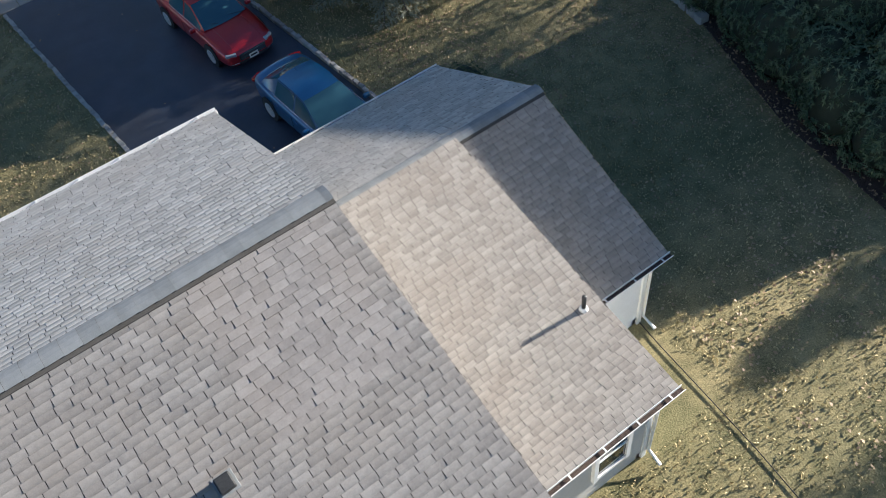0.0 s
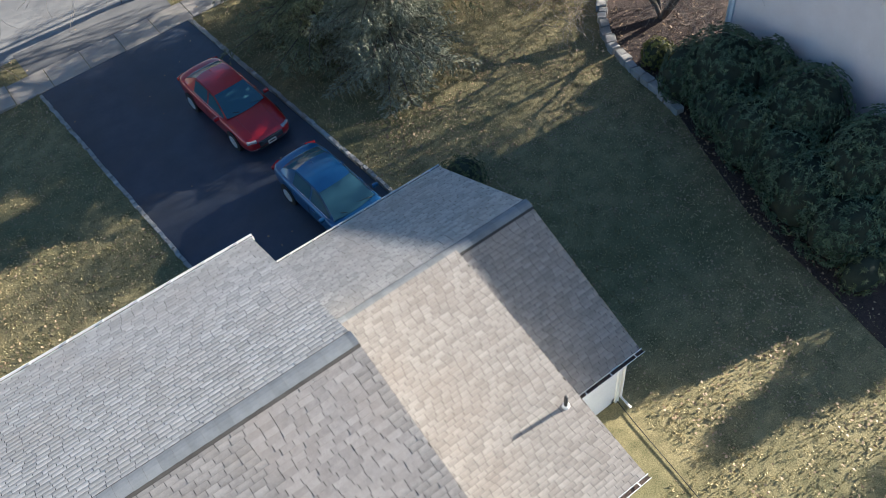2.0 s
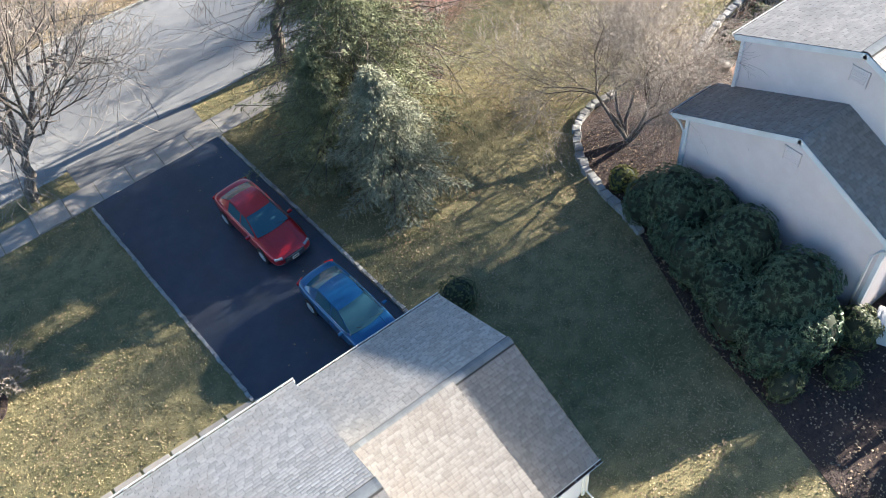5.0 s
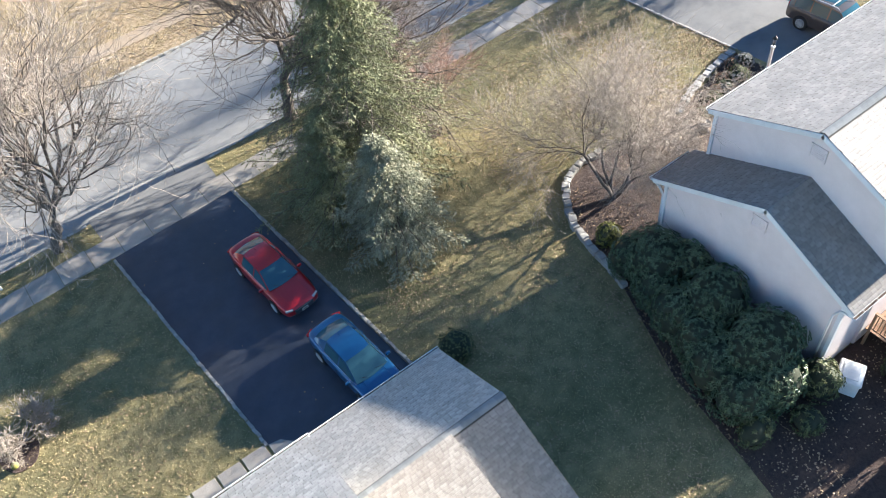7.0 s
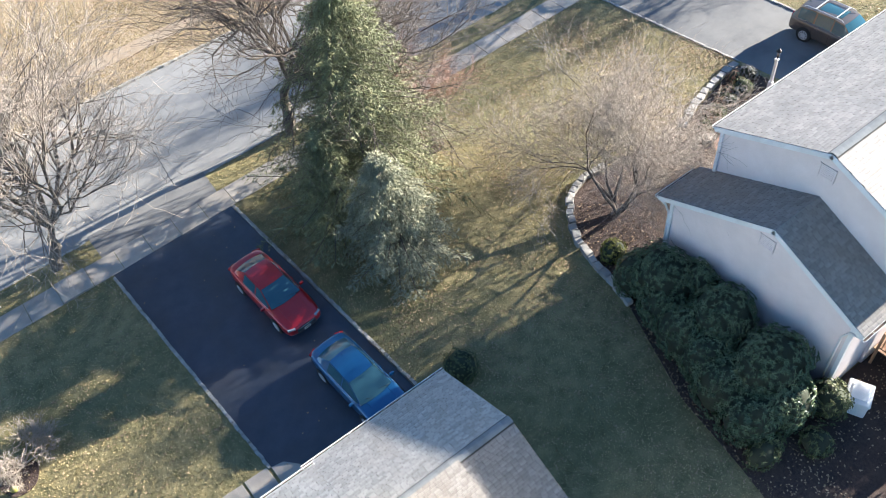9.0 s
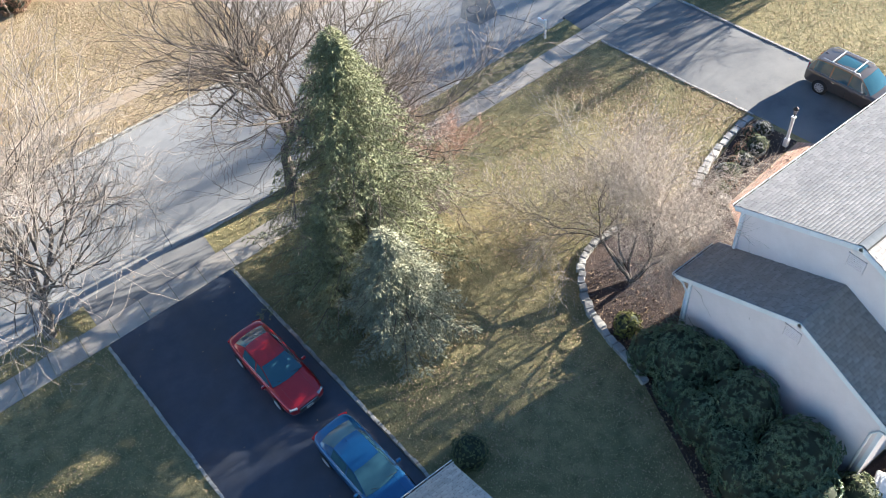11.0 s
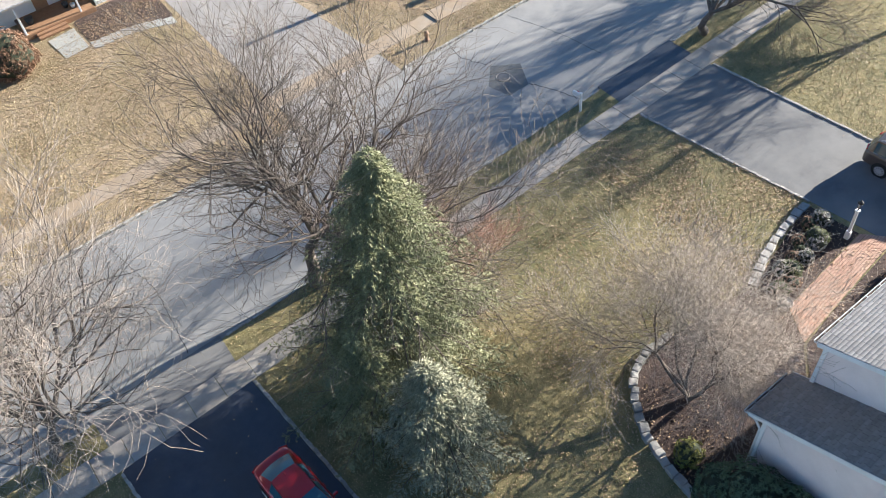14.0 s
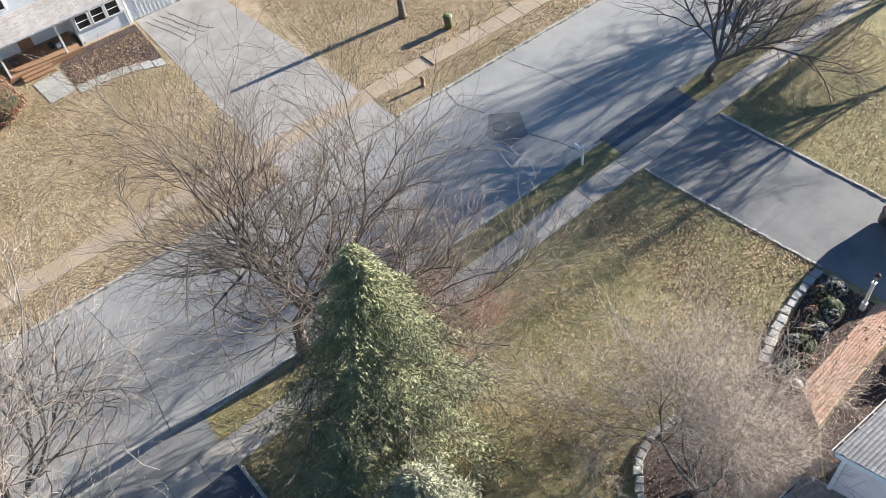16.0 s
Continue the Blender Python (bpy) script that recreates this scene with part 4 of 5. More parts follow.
def build_car(name, label, paint, spec, place, rails=False):
    car = thing(name, label, "car", place)
    rows = []
    for y, w, zb, zs, zt in spec["body"]:
        half = [(0.0, zb), (w * 0.8, zb), (w * 0.97, zb + 0.1), (w, zb + 0.24), (w * 0.995, zs - 0.16), (w * 0.965, zs - 0.05), (w * 0.88, zs + 0.012), (w * 0.72, zs * 0.45 + zt * 0.55), (w * 0.38, zt - 0.006), (0.0, zt)]
        ring = half[:-1] + [(-x, z) for x, z in half[::-1]][:-1]
        rows.append([(x, y, z) for x, z in ring])
    k = len(rows[0])
    verts = [p for r in rows for p in r]
    faces = [(j * k + i, j * k + (i + 1) % k, (j + 1) * k + (i + 1) % k, (j + 1) * k + i) for j in range(len(rows) - 1) for i in range(k)]
    faces += [tuple(range(k))[::-1], tuple(range((len(rows) - 1) * k, len(rows) * k))]
    body = part("body", mesh_from("body", verts, faces, paint, True), car, "glossy painted body")
    soft = body.modifiers.new("soft", "SUBSURF")
    soft.levels = soft.render_levels = 2
    cy, cz, cw = spec["cowl"]
    hy, hz, hw = spec["header"]
    by, bz, bw = spec["back"]
    dy, dz, dw = spec["deck"]
    roof_rows = [(hy, hz, hw)] + list(spec["roof"]) + [(by, bz, bw)]
    part("roof", grid("roof", [across(y, z, w, 0.05 if i == 0 else -0.04 if i == len(roof_rows) - 1 else 0.0, 0.03) for i, (y, z, w) in enumerate(roof_rows)], paint), car, "painted roof panel")
    part("windshield", grid("windshield", [across(cy + (hy - cy) * t, cz + (hz - cz) * t + 0.02 * math.sin(3.14 * t), cw + (hw - cw) * t, 0.10 * (1 - t) + 0.05 * t, 0.025 * t) for t in np.linspace(0, 1, 5)], CAR_GLASS), car, "windshield with sky reflection put into its colour")
    part("rear_window", grid("rear_window", [across(by + (dy - by) * t, bz + (dz - bz) * t + 0.015 * math.sin(3.14 * t), bw + (dw - bw) * t, -0.04 - 0.06 * t, 0.025 * (1 - t)) for t in np.linspace(0, 1, 5)], CAR_GLASS), car, "sloping rear window")
    belt = spec["belt"]

    def rail(y):  # height and half width of the roof edge
        line = [(cy, cz, cw)] + roof_rows + [(dy, dz, dw)]
        for (y0, z0, w0), (y1, z1, w1) in zip(line, line[1:]):
            if y1 <= y <= y0:
                t = (y0 - y) / (y0 - y1)
                return z0 + (z1 - z0) * t, w0 + (w1 - w0) * t
        return dz, dw

    def low(y):
        zs = [b for b in spec["body"]]
        for a, b in zip(zs, zs[1:]):
            if b[0] <= y <= a[0]:
                t = (a[0] - y) / (a[0] - b[0])
                return a[3] + (b[3] - a[3]) * t - 0.02
        return 0.95
    for sx in (-1, 1):
        ys = np.linspace(cy, dy, 22)
        rows = []
        for y in ys:
            z1, w1 = rail(y)
            rows.append([(sx * (belt + (w1 - belt) * t), y, min(low(y), z1) + (z1 - min(low(y), z1)) * t) for t in (0, 0.33, 0.66, 1.0)])
        part("side_frame", grid("side_frame", rows, paint), car, "painted door and pillar frame")
        for y0, y1 in spec["glass"]:
            rows = []
            for y in np.linspace(y0, y1, 8):
                z1, w1 = rail(y)
                z0 = low(y) + 0.03
                top = max(z1 - 0.055, z0 + 0.02)
                zz = np.linspace(z0, top, 4)
                rows.append([(sx * (belt + (w1 - belt) * (z - low(y)) / max(z1 - low(y), 0.05) + 0.008), y, z) for z in zz])
            part("side_window", grid("side_window", rows, CAR_GLASS), car, "side window with sky reflection put into its colour")
        edge = [(sx * (belt + 0.012), y, low(y) + 0.022) for y in np.linspace(spec["glass"][0][0], spec["glass"][-1][1], 10)]
        part("window_trim", tube_mesh("window_trim", edge, [0.011] * 10, CHROME, 5), car, "chrome window trim")
        mirror = part("mirror", box_mesh("mirror", (0.2, 0.1, 0.13), paint, 0.035), car, "painted door mirror", Matrix.Translation((sx * 1.0, cy - 0.28, low(cy - 0.3) + 0.07)))
        part("mirror_glass", box_mesh("mirror_glass", (0.15, 0.012, 0.1), CHROME), mirror, m=Matrix.Translation((0, -0.05, 0)))
        for y0, y1 in spec["glass"][:2]:
            part("door_handle", box_mesh("door_handle", (0.03, 0.18, 0.03), CHROME if rails else paint, 0.008), car, m=Matrix.Translation((sx * (spec["body"][6][1] + 0.004), y1 + 0.22, low(y1) - 0.12)))
            part("door_seam", box_mesh("door_seam", (0.012, 0.012, 0.5), RUBBER), car, m=Matrix.Translation((sx * (spec["body"][6][1] - 0.004), y1 - 0.03, 0.6)))
        for ay in spec["axles"]:
            r = spec["wheel"]
            # Solid black disc stands in for the shaded hollow round the wheel.
            bm = bmesh.new()
            bmesh.ops.create_cone(bm, cap_ends=True, segments=28, radius1=r + 0.055, radius2=r + 0.055, depth=0.2, matrix=Matrix.Rotation(radians(90), 4, "Y"))
            part("wheel_well_disc", bm_mesh("wheel_well_disc", bm, RUBBER), car, "black disc in place of the shaded wheel well", Matrix.Translation((sx * (spec["body"][6][1] - 0.088), ay, r + 0.02)))
            wheel = part("wheel", tube_mesh("wheel", [(-0.11, 0, 0), (-0.10, 0, 0), (0.10, 0, 0), (0.11, 0, 0)], [r * 0.93, r, r, r * 0.93], RUBBER, 28), car, "black tyre on an alloy wheel", Matrix.Translation((sx * (spec["body"][6][1] - 0.085), ay, r)))
            bm = bmesh.new()
            for q in range(10):
                add_box(bm, (0.02, 0.05, r * 0.62), Matrix.Rotation(q * math.pi / 5, 4, "X") @ Matrix.Translation((sx * 0.118, 0, r * 0.34)))
            part("spokes", bm_mesh("spokes", bm, ALLOY), wheel, "silver spokes")
            part("rim", tube_mesh("rim", [(sx * 0.10, r * 0.66 * math.cos(a), r * 0.66 * math.sin(a)) for a in np.linspace(0, 2 * math.pi, 25)], [0.022] * 25, ALLOY, 6, False), wheel, "silver rim")
        fy = spec["body"][1][0]
        zf = spec["body"][1][3]
        part("headlight", box_mesh("headlight", (0.34, 0.2, 0.1), LENS, 0.03), car, "clear headlight", Matrix.Translation((sx * 0.64, fy - 0.11, zf + 0.0)) @ Matrix.Rotation(sx * -0.45, 4, "Z"))
        part("fog_lamp", box_mesh("fog_lamp", (0.26, 0.06, 0.035), CHROME, 0.012), car, "chrome-edged fog lamp", Matrix.Translation((sx * 0.62, fy + 0.0, 0.36)) @ Matrix.Rotation(sx * -0.3, 4, "Z"))
        ry, rz = spec["body"][-2][0], spec["body"][-2][3]
        part("tail_light", box_mesh("tail_light", (0.36, 0.14, 0.12 if not rails else 0.3), TAIL, 0.03), car, "red tail light", Matrix.Translation((sx * 0.66, ry + 0.035, rz - 0.04)) @ Matrix.Rotation(sx * 0.35, 4, "Z"))
    nose = spec["body"][0]
    grille = part("grille", box_mesh("grille", (0.92, 0.05, 0.2), DARK, 0.02), car, "dark grille with chrome bars", Matrix.Translation((0, nose[0] + 0.0, nose[3] - 0.06)))
    for q in range(5):
        part("grille_bar", box_mesh("grille_bar", (0.86 - abs(q - 1) * 0.03, 0.02, 0.012), CHROME), grille, m=Matrix.Translation((0, 0.03, -0.08 + q * 0.04)))
    part("lower_intake", box_mesh("lower_intake", (1.0, 0.05, 0.1), DARK, 0.02), car, "dark lower intake", Matrix.Translation((0, nose[0] - 0.03, 0.33)))
    plate = part("number_plate", box_mesh("number_plate", (0.31, 0.015, 0.155), PLATE), car, "pale plate with a dark bar", Matrix.Translation((0, nose[0] + 0.035, 0.44)))
    part("plate_bar", box_mesh("plate_bar", (0.22, 0.006, 0.05), DARK), plate, m=Matrix.Translation((0, 0.009, 0)))
    for sx in (-1, 1):
        part("wiper", tube_mesh("wiper", [(sx * 0.45 - 0.2, cy + 0.04, cz + 0.02), (sx * 0.3 + 0.15, cy - 0.06, cz + 0.08)], [0.01, 0.008], RUBBER, 4), car, "black wiper")
        part("hood_crease", tube_mesh("hood_crease", [(sx * 0.5, y, 0.985 * zt) for y, w, zb, zs, zt in spec["body"][2:6]], [0.006] * 4, paint, 4), car)
    part("antenna", box_mesh("antenna", (0.05, 0.16, 0.06), paint, 0.02), car, "small roof antenna fin", Matrix.Translation((0, by + 0.12, bz + 0.05)))
    if rails:
        for sx in (-1, 1):
            part("roof_rail", tube_mesh("roof_rail", [(sx * 0.62, 0.3, 1.76), (sx * 0.63, 0.2, 1.86), (sx * 0.63, -1.8, 1.86), (sx * 0.62, -1.95, 1.76)], [0.022] * 4, ALLOY, 6), car, "silver roof rail")
        for y in (-0.1, -1.3):
            part("cross_bar", box_mesh("cross_bar", (1.28, 0.07, 0.03), ALLOY, 0.01), car, "silver roof cross bar", Matrix.Translation((0, y, 1.88)))
        part("sunroof", grid("sunroof", [across(y, 1.803, 0.42, 0, 0.022) for y in (0.1, -0.5, -1.2)], CAR_GLASS), car, "dark glass sunroof")
    return car


build_car("sedan", "glossy red sedan parked on the black driveway", RED, SEDAN, pose(5.98, 23.2, 0.012, 0, 0, 184.5))
build_car("sedan", "metallic blue sedan parked before the garage", BLUE, SEDAN, pose(6.38, 16.92, 0.012, 0, 0, 184.0))
build_car("suv", "taupe sport utility car with silver roof rails", BROWN, SUV, pose(37.85, 18.1, 0.012, 0, 0, 183.0), True)

# ---- stone blocks, kerbs, beds ----
block_shapes = []
for k in range(5):
    bm = bmesh.new()
    add_box(bm, (1, 1, 1), Matrix(), 0.09)
    for v in bm.verts:
        v.co += Vector((random.uniform(-0.05, 0.05), random.uniform(-0.05, 0.05), random.uniform(-0.04, 0.04)))
    block_shapes.append(bm_mesh("stone_block", bm, STONE))


def block_row(name, label, points, length, width, height, top, kind="structure", jitter=0.02, piece="stone_block"):
    """Stone blocks laid end to end along a polyline."""
    row = thing(name, label, "stone edging", kind=kind)
    for (x0, y0), (x1, y1) in zip(points, points[1:]):
        span = math.hypot(x1 - x0, y1 - y0)
        n = max(1, round(span / length))
        turn = math.atan2(y1 - y0, x1 - x0)
        for i in range(n):
            f = (i + 0.5) / n
            m = Matrix.Translation((x0 + (x1 - x0) * f + random.uniform(-jitter, jitter), y0 + (y1 - y0) * f + random.uniform(-jitter, jitter), top - height / 2 + random.uniform(-jitter, jitter) * 0.5))
            m = m @ Matrix.Rotation(turn + random.uniform(-0.08, 0.08), 4, "Z") @ Matrix.Diagonal((span / n * random.uniform(0.86, 0.97), width * random.uniform(0.85, 1.1), height, 1))
            part(piece, random.choice(block_shapes), row, m=m)
    return row


block_row("edging_west", "pale granite block edging along the driveway", [(DL(16.4) - 0.06, 16.4), (DL(29.4) - 0.06, 29.4)], 0.24, 0.13, 0.2, 0.06)
block_row("edging_east", "raised granite block edging along the driveway", [(DR(14.4) + 0.08, 14.4), (DR(29.7) + 0.08, 29.7)], 0.24, 0.14, 0.3, 0.13)
block_row("edging_north", "granite block edging along the neighbour's driveway", [(NL(20.6) - 0.06, 20.6), (NL(30.6) - 0.06, 30.6)], 0.26, 0.14, 0.2, 0.07)
block_row("edging_far", "granite block edging on the far side of the driveway", [(NR(19.0) + 0.07, 19.0), (NR(30.8) + 0.07, 30.8)], 0.26, 0.14, 0.2, 0.07)
block_row("kerb_near", "low granite block kerb of the street", [(-22, NEAR(-22)), (0.6, NEAR(0.6))], 0.34, 0.14, 0.26, 0.03)
block_row("kerb_middle", "low granite block kerb along the verge", [(7.4, NEAR(7.4)), (31.9, NEAR(31.9))], 0.34, 0.14, 0.26, 0.03)
block_row("kerb_east", "low granite block kerb past the driveway", [(38.3, NEAR(38.3)), (58, NEAR(58))], 0.34, 0.14, 0.26, 0.03)
block_row("kerb_far", "granite block kerb across the street", [(-15, FAR(-15)), (17.3, FAR(17.3))], 0.36, 0.14, 0.26, 0.04)
block_row("kerb_far_east", "granite block kerb on the far side", [(25.1, FAR(25.1)), (60, FAR(60))], 0.36, 0.14, 0.26, 0.04)
arc = [(22.2, 19.5), (21.0, 19.68), (19.75, 19.3), (18.7, 18.26), (17.99, 17.0), (17.62, 15.5), (17.48, 14.1), (17.2, 13.0)]
block_row("stone_edging", "rough pale fieldstones round the curved bed", arc, 0.42, 0.34, 0.42, 0.26, "", 0.04, "stone")
tagged(bpy.data.objects["stone_edging"], category="stone wall")
block_row("entry_edging", "grey stones between lawn and entry bed", [(26.9, 19.0), (28.6, 19.7), (30.6, 20.3), (32.8, 20.6)], 0.5, 0.4, 0.35, 0.16, "", 0.06, "stone")


def flat_bed(name, label, outline, z=0.03):
    return tagged(slab(name, outline, -0.05, z, MULCH), label, "mulch bed", kind="structure")


flat_bed("bed_front", "dark brown mulch bed before the neighbour's house", arc[:-1] + [(17.4, 13.6), (19.55, 13.6), (24.0, 13.9), (26.1, 15.7), (27.2, 17.3), (26.8, 19.0), (24.5, 19.4)])
flat_bed("bed_entry", "brown mulch bed beside the brick path", [(26.85, 18.95), (27.25, 17.32), (33.0, 17.85), (32.8, 20.55)], 0.026)
flat_bed("bed_side", "dark mulch and leaf litter bed behind the hedge", [(17.38, 13.55), (16.7, 11.8), (15.5, 8.6), (15.0, 5.5), (14.6, 3.6), (14.0, 1), (14, -6), (26, -6), (26, 5.3), (19.55, 5.45), (19.55, 13.55)], 0.03)
flat_bed("bed_foundation", "brown bed between path and house", [(26.2, 15.6), (24.2, 13.9), (34.2, 13.5), (34.0, 16.5), (28.4, 15.95)], 0.026)
ring = lambda cx, cy, r: [(cx + r * math.cos(a) * (1 + 0.08 * math.sin(3 * a)), cy + r * math.sin(a)) for a in np.linspace(0, 2 * math.pi, 25)[:-1]]
flat_bed("bed_ring", "mulch ring round the small red-stemmed tree", ring(16.95, 26.8, 0.85))
flat_bed("bed_lawn", "mulch bed under the bare shrub", ring(-6.0, 22.3, 0.75))
flat_bed("bed_porch", "leaf-strewn bed before the far porch", [(11.6, 63.6), (11.65, 60.7), (13.7, 60.0), (17.2, 59.3), (17.4, 64.4), (12.6, 64.4)])

# brick path
path_thing = thing("brick_path", "salmon clay brick path to the front door", "path", kind="structure")
slab("path_base", [(26.1, 15.7), (28.4, 16.0), (33.98, 16.6), (33.0, 17.8), (27.3, 17.3)], -0.05, 0.022, MULCH, path_thing)
quad = [Vector((26.15, 15.72, 0)), Vector((33.95, 16.62, 0)), Vector((33.0, 17.8, 0)), Vector((27.25, 17.3, 0))]
bm = bmesh.new()
nu, nv = 60, 11
for j in range(nv):
    for i in range(-1, nu):
        cs = []
        for du, dv in ((0.04, 0.06), (0.96, 0.06), (0.96, 0.94), (0.04, 0.94)):
            fu, fv = min(max((i + du + 0.5 * (j % 2)) / nu, 0), 1), (j + dv) / nv
            p = (quad[0] * (1 - fu) + quad[1] * fu) * (1 - fv) + (quad[3] * (1 - fu) + quad[2] * fu) * fv
            cs.append(p)
        if (cs[1] - cs[0]).length < 0.03:
            continue
        h = 0.034 + random.uniform(-0.004, 0.004)
        top = [bm.verts.new((p.x, p.y, h)) for p in cs]
        low = [bm.verts.new((p.x, p.y, 0.015)) for p in cs]
        bm.faces.new(top)
        for q in range(4):
            bm.faces.new((low[q], low[(q + 1) % 4], top[(q + 1) % 4], top[q]))
tagged(part("brick", bm_mesh("brick", bm, BRICK), path_thing), kind="stuff")

# front walk of my house
walk_thing = thing("front_walk", "large grey stepping slabs beside the driveway", "path", kind="structure")
for i in range(8):
    x = 1.72 - i * 1.05
    slab("paving_slab", [(x - 0.98, 15.55), (x, 15.52), (x - 0.05, 16.5), (x - 1.0, 16.52)], -0.05, 0.03, CONCRETE, walk_thing, bevel=0.01)
slab("paving_slab", [(1.85, 14.2), (2.6, 14.2), (2.85, 15.0), (2.75, 15.8), (2.3, 16.3), (1.82, 16.4)], -0.05, 0.03, CONCRETE, walk_thing, bevel=0.01)

# ---- street details ----
patch_o = [(29.05, 39.84), (30.49, 38.78), (29.55, 36.98), (28.05, 36.93), (27.74, 38.41)]
tagged(slab("road_patch", patch_o, ROAD_Z - 0.01, ROAD_Z + 0.006, PATCH), "darker asphalt patch in the street", "road patch", kind="structure")
bm = bmesh.new()
bmesh.ops.create_cone(bm, cap_ends=True, segments=32, radius1=0.36, radius2=0.36, depth=0.03)
hole = tagged(new("manhole_cover", bm_mesh("manhole_cover", bm, GREY_DRIVE)), "round iron manhole cover in the asphalt patch", "manhole cover")
hole.matrix_basis = Matrix.Translation((28.9, 38.5, ROAD_Z + 0.005))
part("rim", tube_mesh("rim", [(0.4 * math.cos(a), 0.4 * math.sin(a), 0.005) for a in np.linspace(0, 2 * math.pi, 33)], [0.025] * 33, CONCRETE, 6, False), hole, "pale concrete rim")


def crack(points, width=0.035, seed=1):
    rng = np.random.default_rng(seed)
    line = []
    for (x0, y0), (x1, y1) in zip(points, points[1:]):
        n = max(2, int(math.hypot(x1 - x0, y1 - y0) / 0.2))
        line += [(x0 + (x1 - x0) * i / n + rng.normal(0, 0.03), y0 + (y1 - y0) * i / n + rng.normal(0, 0.03)) for i in range(n)]
    v, f = [], []
    for i, (x, y) in enumerate(line):
        a, b = line[max(i - 1, 0)], line[min(i + 1, len(line) - 1)]
        d = Vector((b[0] - a[0], b[1] - a[1], 0)).normalized()
        s = Vector((-d.y, d.x, 0)) * width * rng.uniform(0.4, 1.0)
        v += [Vector((x, y, ROAD_Z + 0.004)) + s, Vector((x, y, ROAD_Z + 0.004)) - s]
        if i:
            f.append((2 * i - 2, 2 * i - 1, 2 * i + 1, 2 * i))
    return tagged(new("crack_seal", mesh_from("crack_seal", v, f, TAR)), "dark tar line sealing a street crack", "road crack", kind="structure")


crack([(28.6, 43.5), (28.3, 41.8), (29.05, 39.84)], seed=1)
crack([(29.6, 37.0), (30.3, 35.4), (30.7, 33.9)], seed=2)
crack([(33.2, 43.3), (34.2, 39.5), (34.6, 36.0)], 0.025, seed=3)
crack([(10.0, 38.0), (13.5, 37.6), (18.0, 38.4), (22.0, 38.1)], 0.025, seed=4)
crack([(5.2, 42.6), (6.0, 38.0), (5.6, 33.0)], 0.025, seed=5)


for k in range(4):
    line = crack([(18.1 + k * 0.55, 64.0), (18.9 + k * 0.6, 61.6 - 0.3 * k), (19.3 + k * 0.7, 59.6)], 0.03, seed=20 + k)
    line.location.z = 0.016 - ROAD_Z - 0.002


def mailbox(label, x, y, turn, box_material):
    mb = thing("mailbox", label, "mailbox", pose(x, y, 0, 0, 0, turn))
    part("post", box_mesh("post", (0.11, 0.11, 1.25), PAINT, 0.01, Matrix.Translation((0, 0, 0.6))), mb, "white square post")
    part("post_cap", box_mesh("post_cap", (0.15, 0.15, 0.05), PAINT, 0.015, Matrix.Translation((0, 0, 1.25))), mb)
    part("arm", box_mesh("arm", (0.09, 0.62, 0.09), PAINT, 0.01, Matrix.Translation((0, 0.25, 0.95))), mb, "white bracket arm")
    rows = []
    for yy in (-0.02, 0.5):
        rows.append([(0.09 * math.cos(a), yy + 0.06, 1.09 + 0.09 * math.sin(a)) for a in np.linspace(0, math.pi, 9)] + [(-0.09, yy + 0.06, 1.0), (0.09, yy + 0.06, 1.0)])
    v = [p for r in rows for p in r]
    k = len(rows[0])
    f = [(i, (i + 1) % k, k + (i + 1) % k, k + i) for i in range(k)] + [tuple(range(k)), tuple(range(k, 2 * k))]
    box = part("box", mesh_from("box", v, f, box_material), mb, "round-topped letter box")
    part("flag", box_mesh("flag", (0.012, 0.16, 0.05), TAIL), box, "small red flag", Matrix.Translation((0.1, 0.3, 1.14)))
    return mb


mailbox("white mailbox on a white post on the verge", 29.9, 33.05, 2, PAINT)
mailbox("green mailbox on a white post on the verge", -4.0, 31.35, 2, BOX_BUSH)

lamp = thing("lamp_post", "white square lamp post with a black lantern beside the brick path", "lamp post", pose(32.36, 18.05, 0))
part("post", box_mesh("post", (0.13, 0.13, 1.85), PAINT, 0.012, Matrix.Translation((0, 0, 0.93))), lamp, "white square post")
part("collar", box_mesh("collar", (0.2, 0.2, 0.08), PAINT, 0.015, Matrix.Translation((0, 0, 1.86))), lamp, "white moulded collar")
part("base", box_mesh("base", (0.22, 0.22, 0.5), PAINT, 0.015, Matrix.Translation((0, 0, 0.25))), lamp, "white wider base")
part("stem", tube_mesh("stem", [(0, 0, 1.88), (0, 0, 2.05)], [0.03, 0.03], DARK, 8), lamp)
part("lantern_glass", tube_mesh("lantern_glass", [(0, 0, 2.08), (0, 0, 2.34)], [0.075, 0.11], LENS, 6), lamp, "clear lantern glass")
part("lantern_top", tube_mesh("lantern_top", [(0, 0, 2.34), (0, 0, 2.36), (0, 0, 2.46), (0, 0, 2.52)], [0.15, 0.15, 0.05, 0.015], DARK, 6), lamp, "black lantern roof")
part("lantern_foot", tube_mesh("lantern_foot", [(0, 0, 2.04), (0, 0, 2.08)], [0.05, 0.09], DARK, 6), lamp)

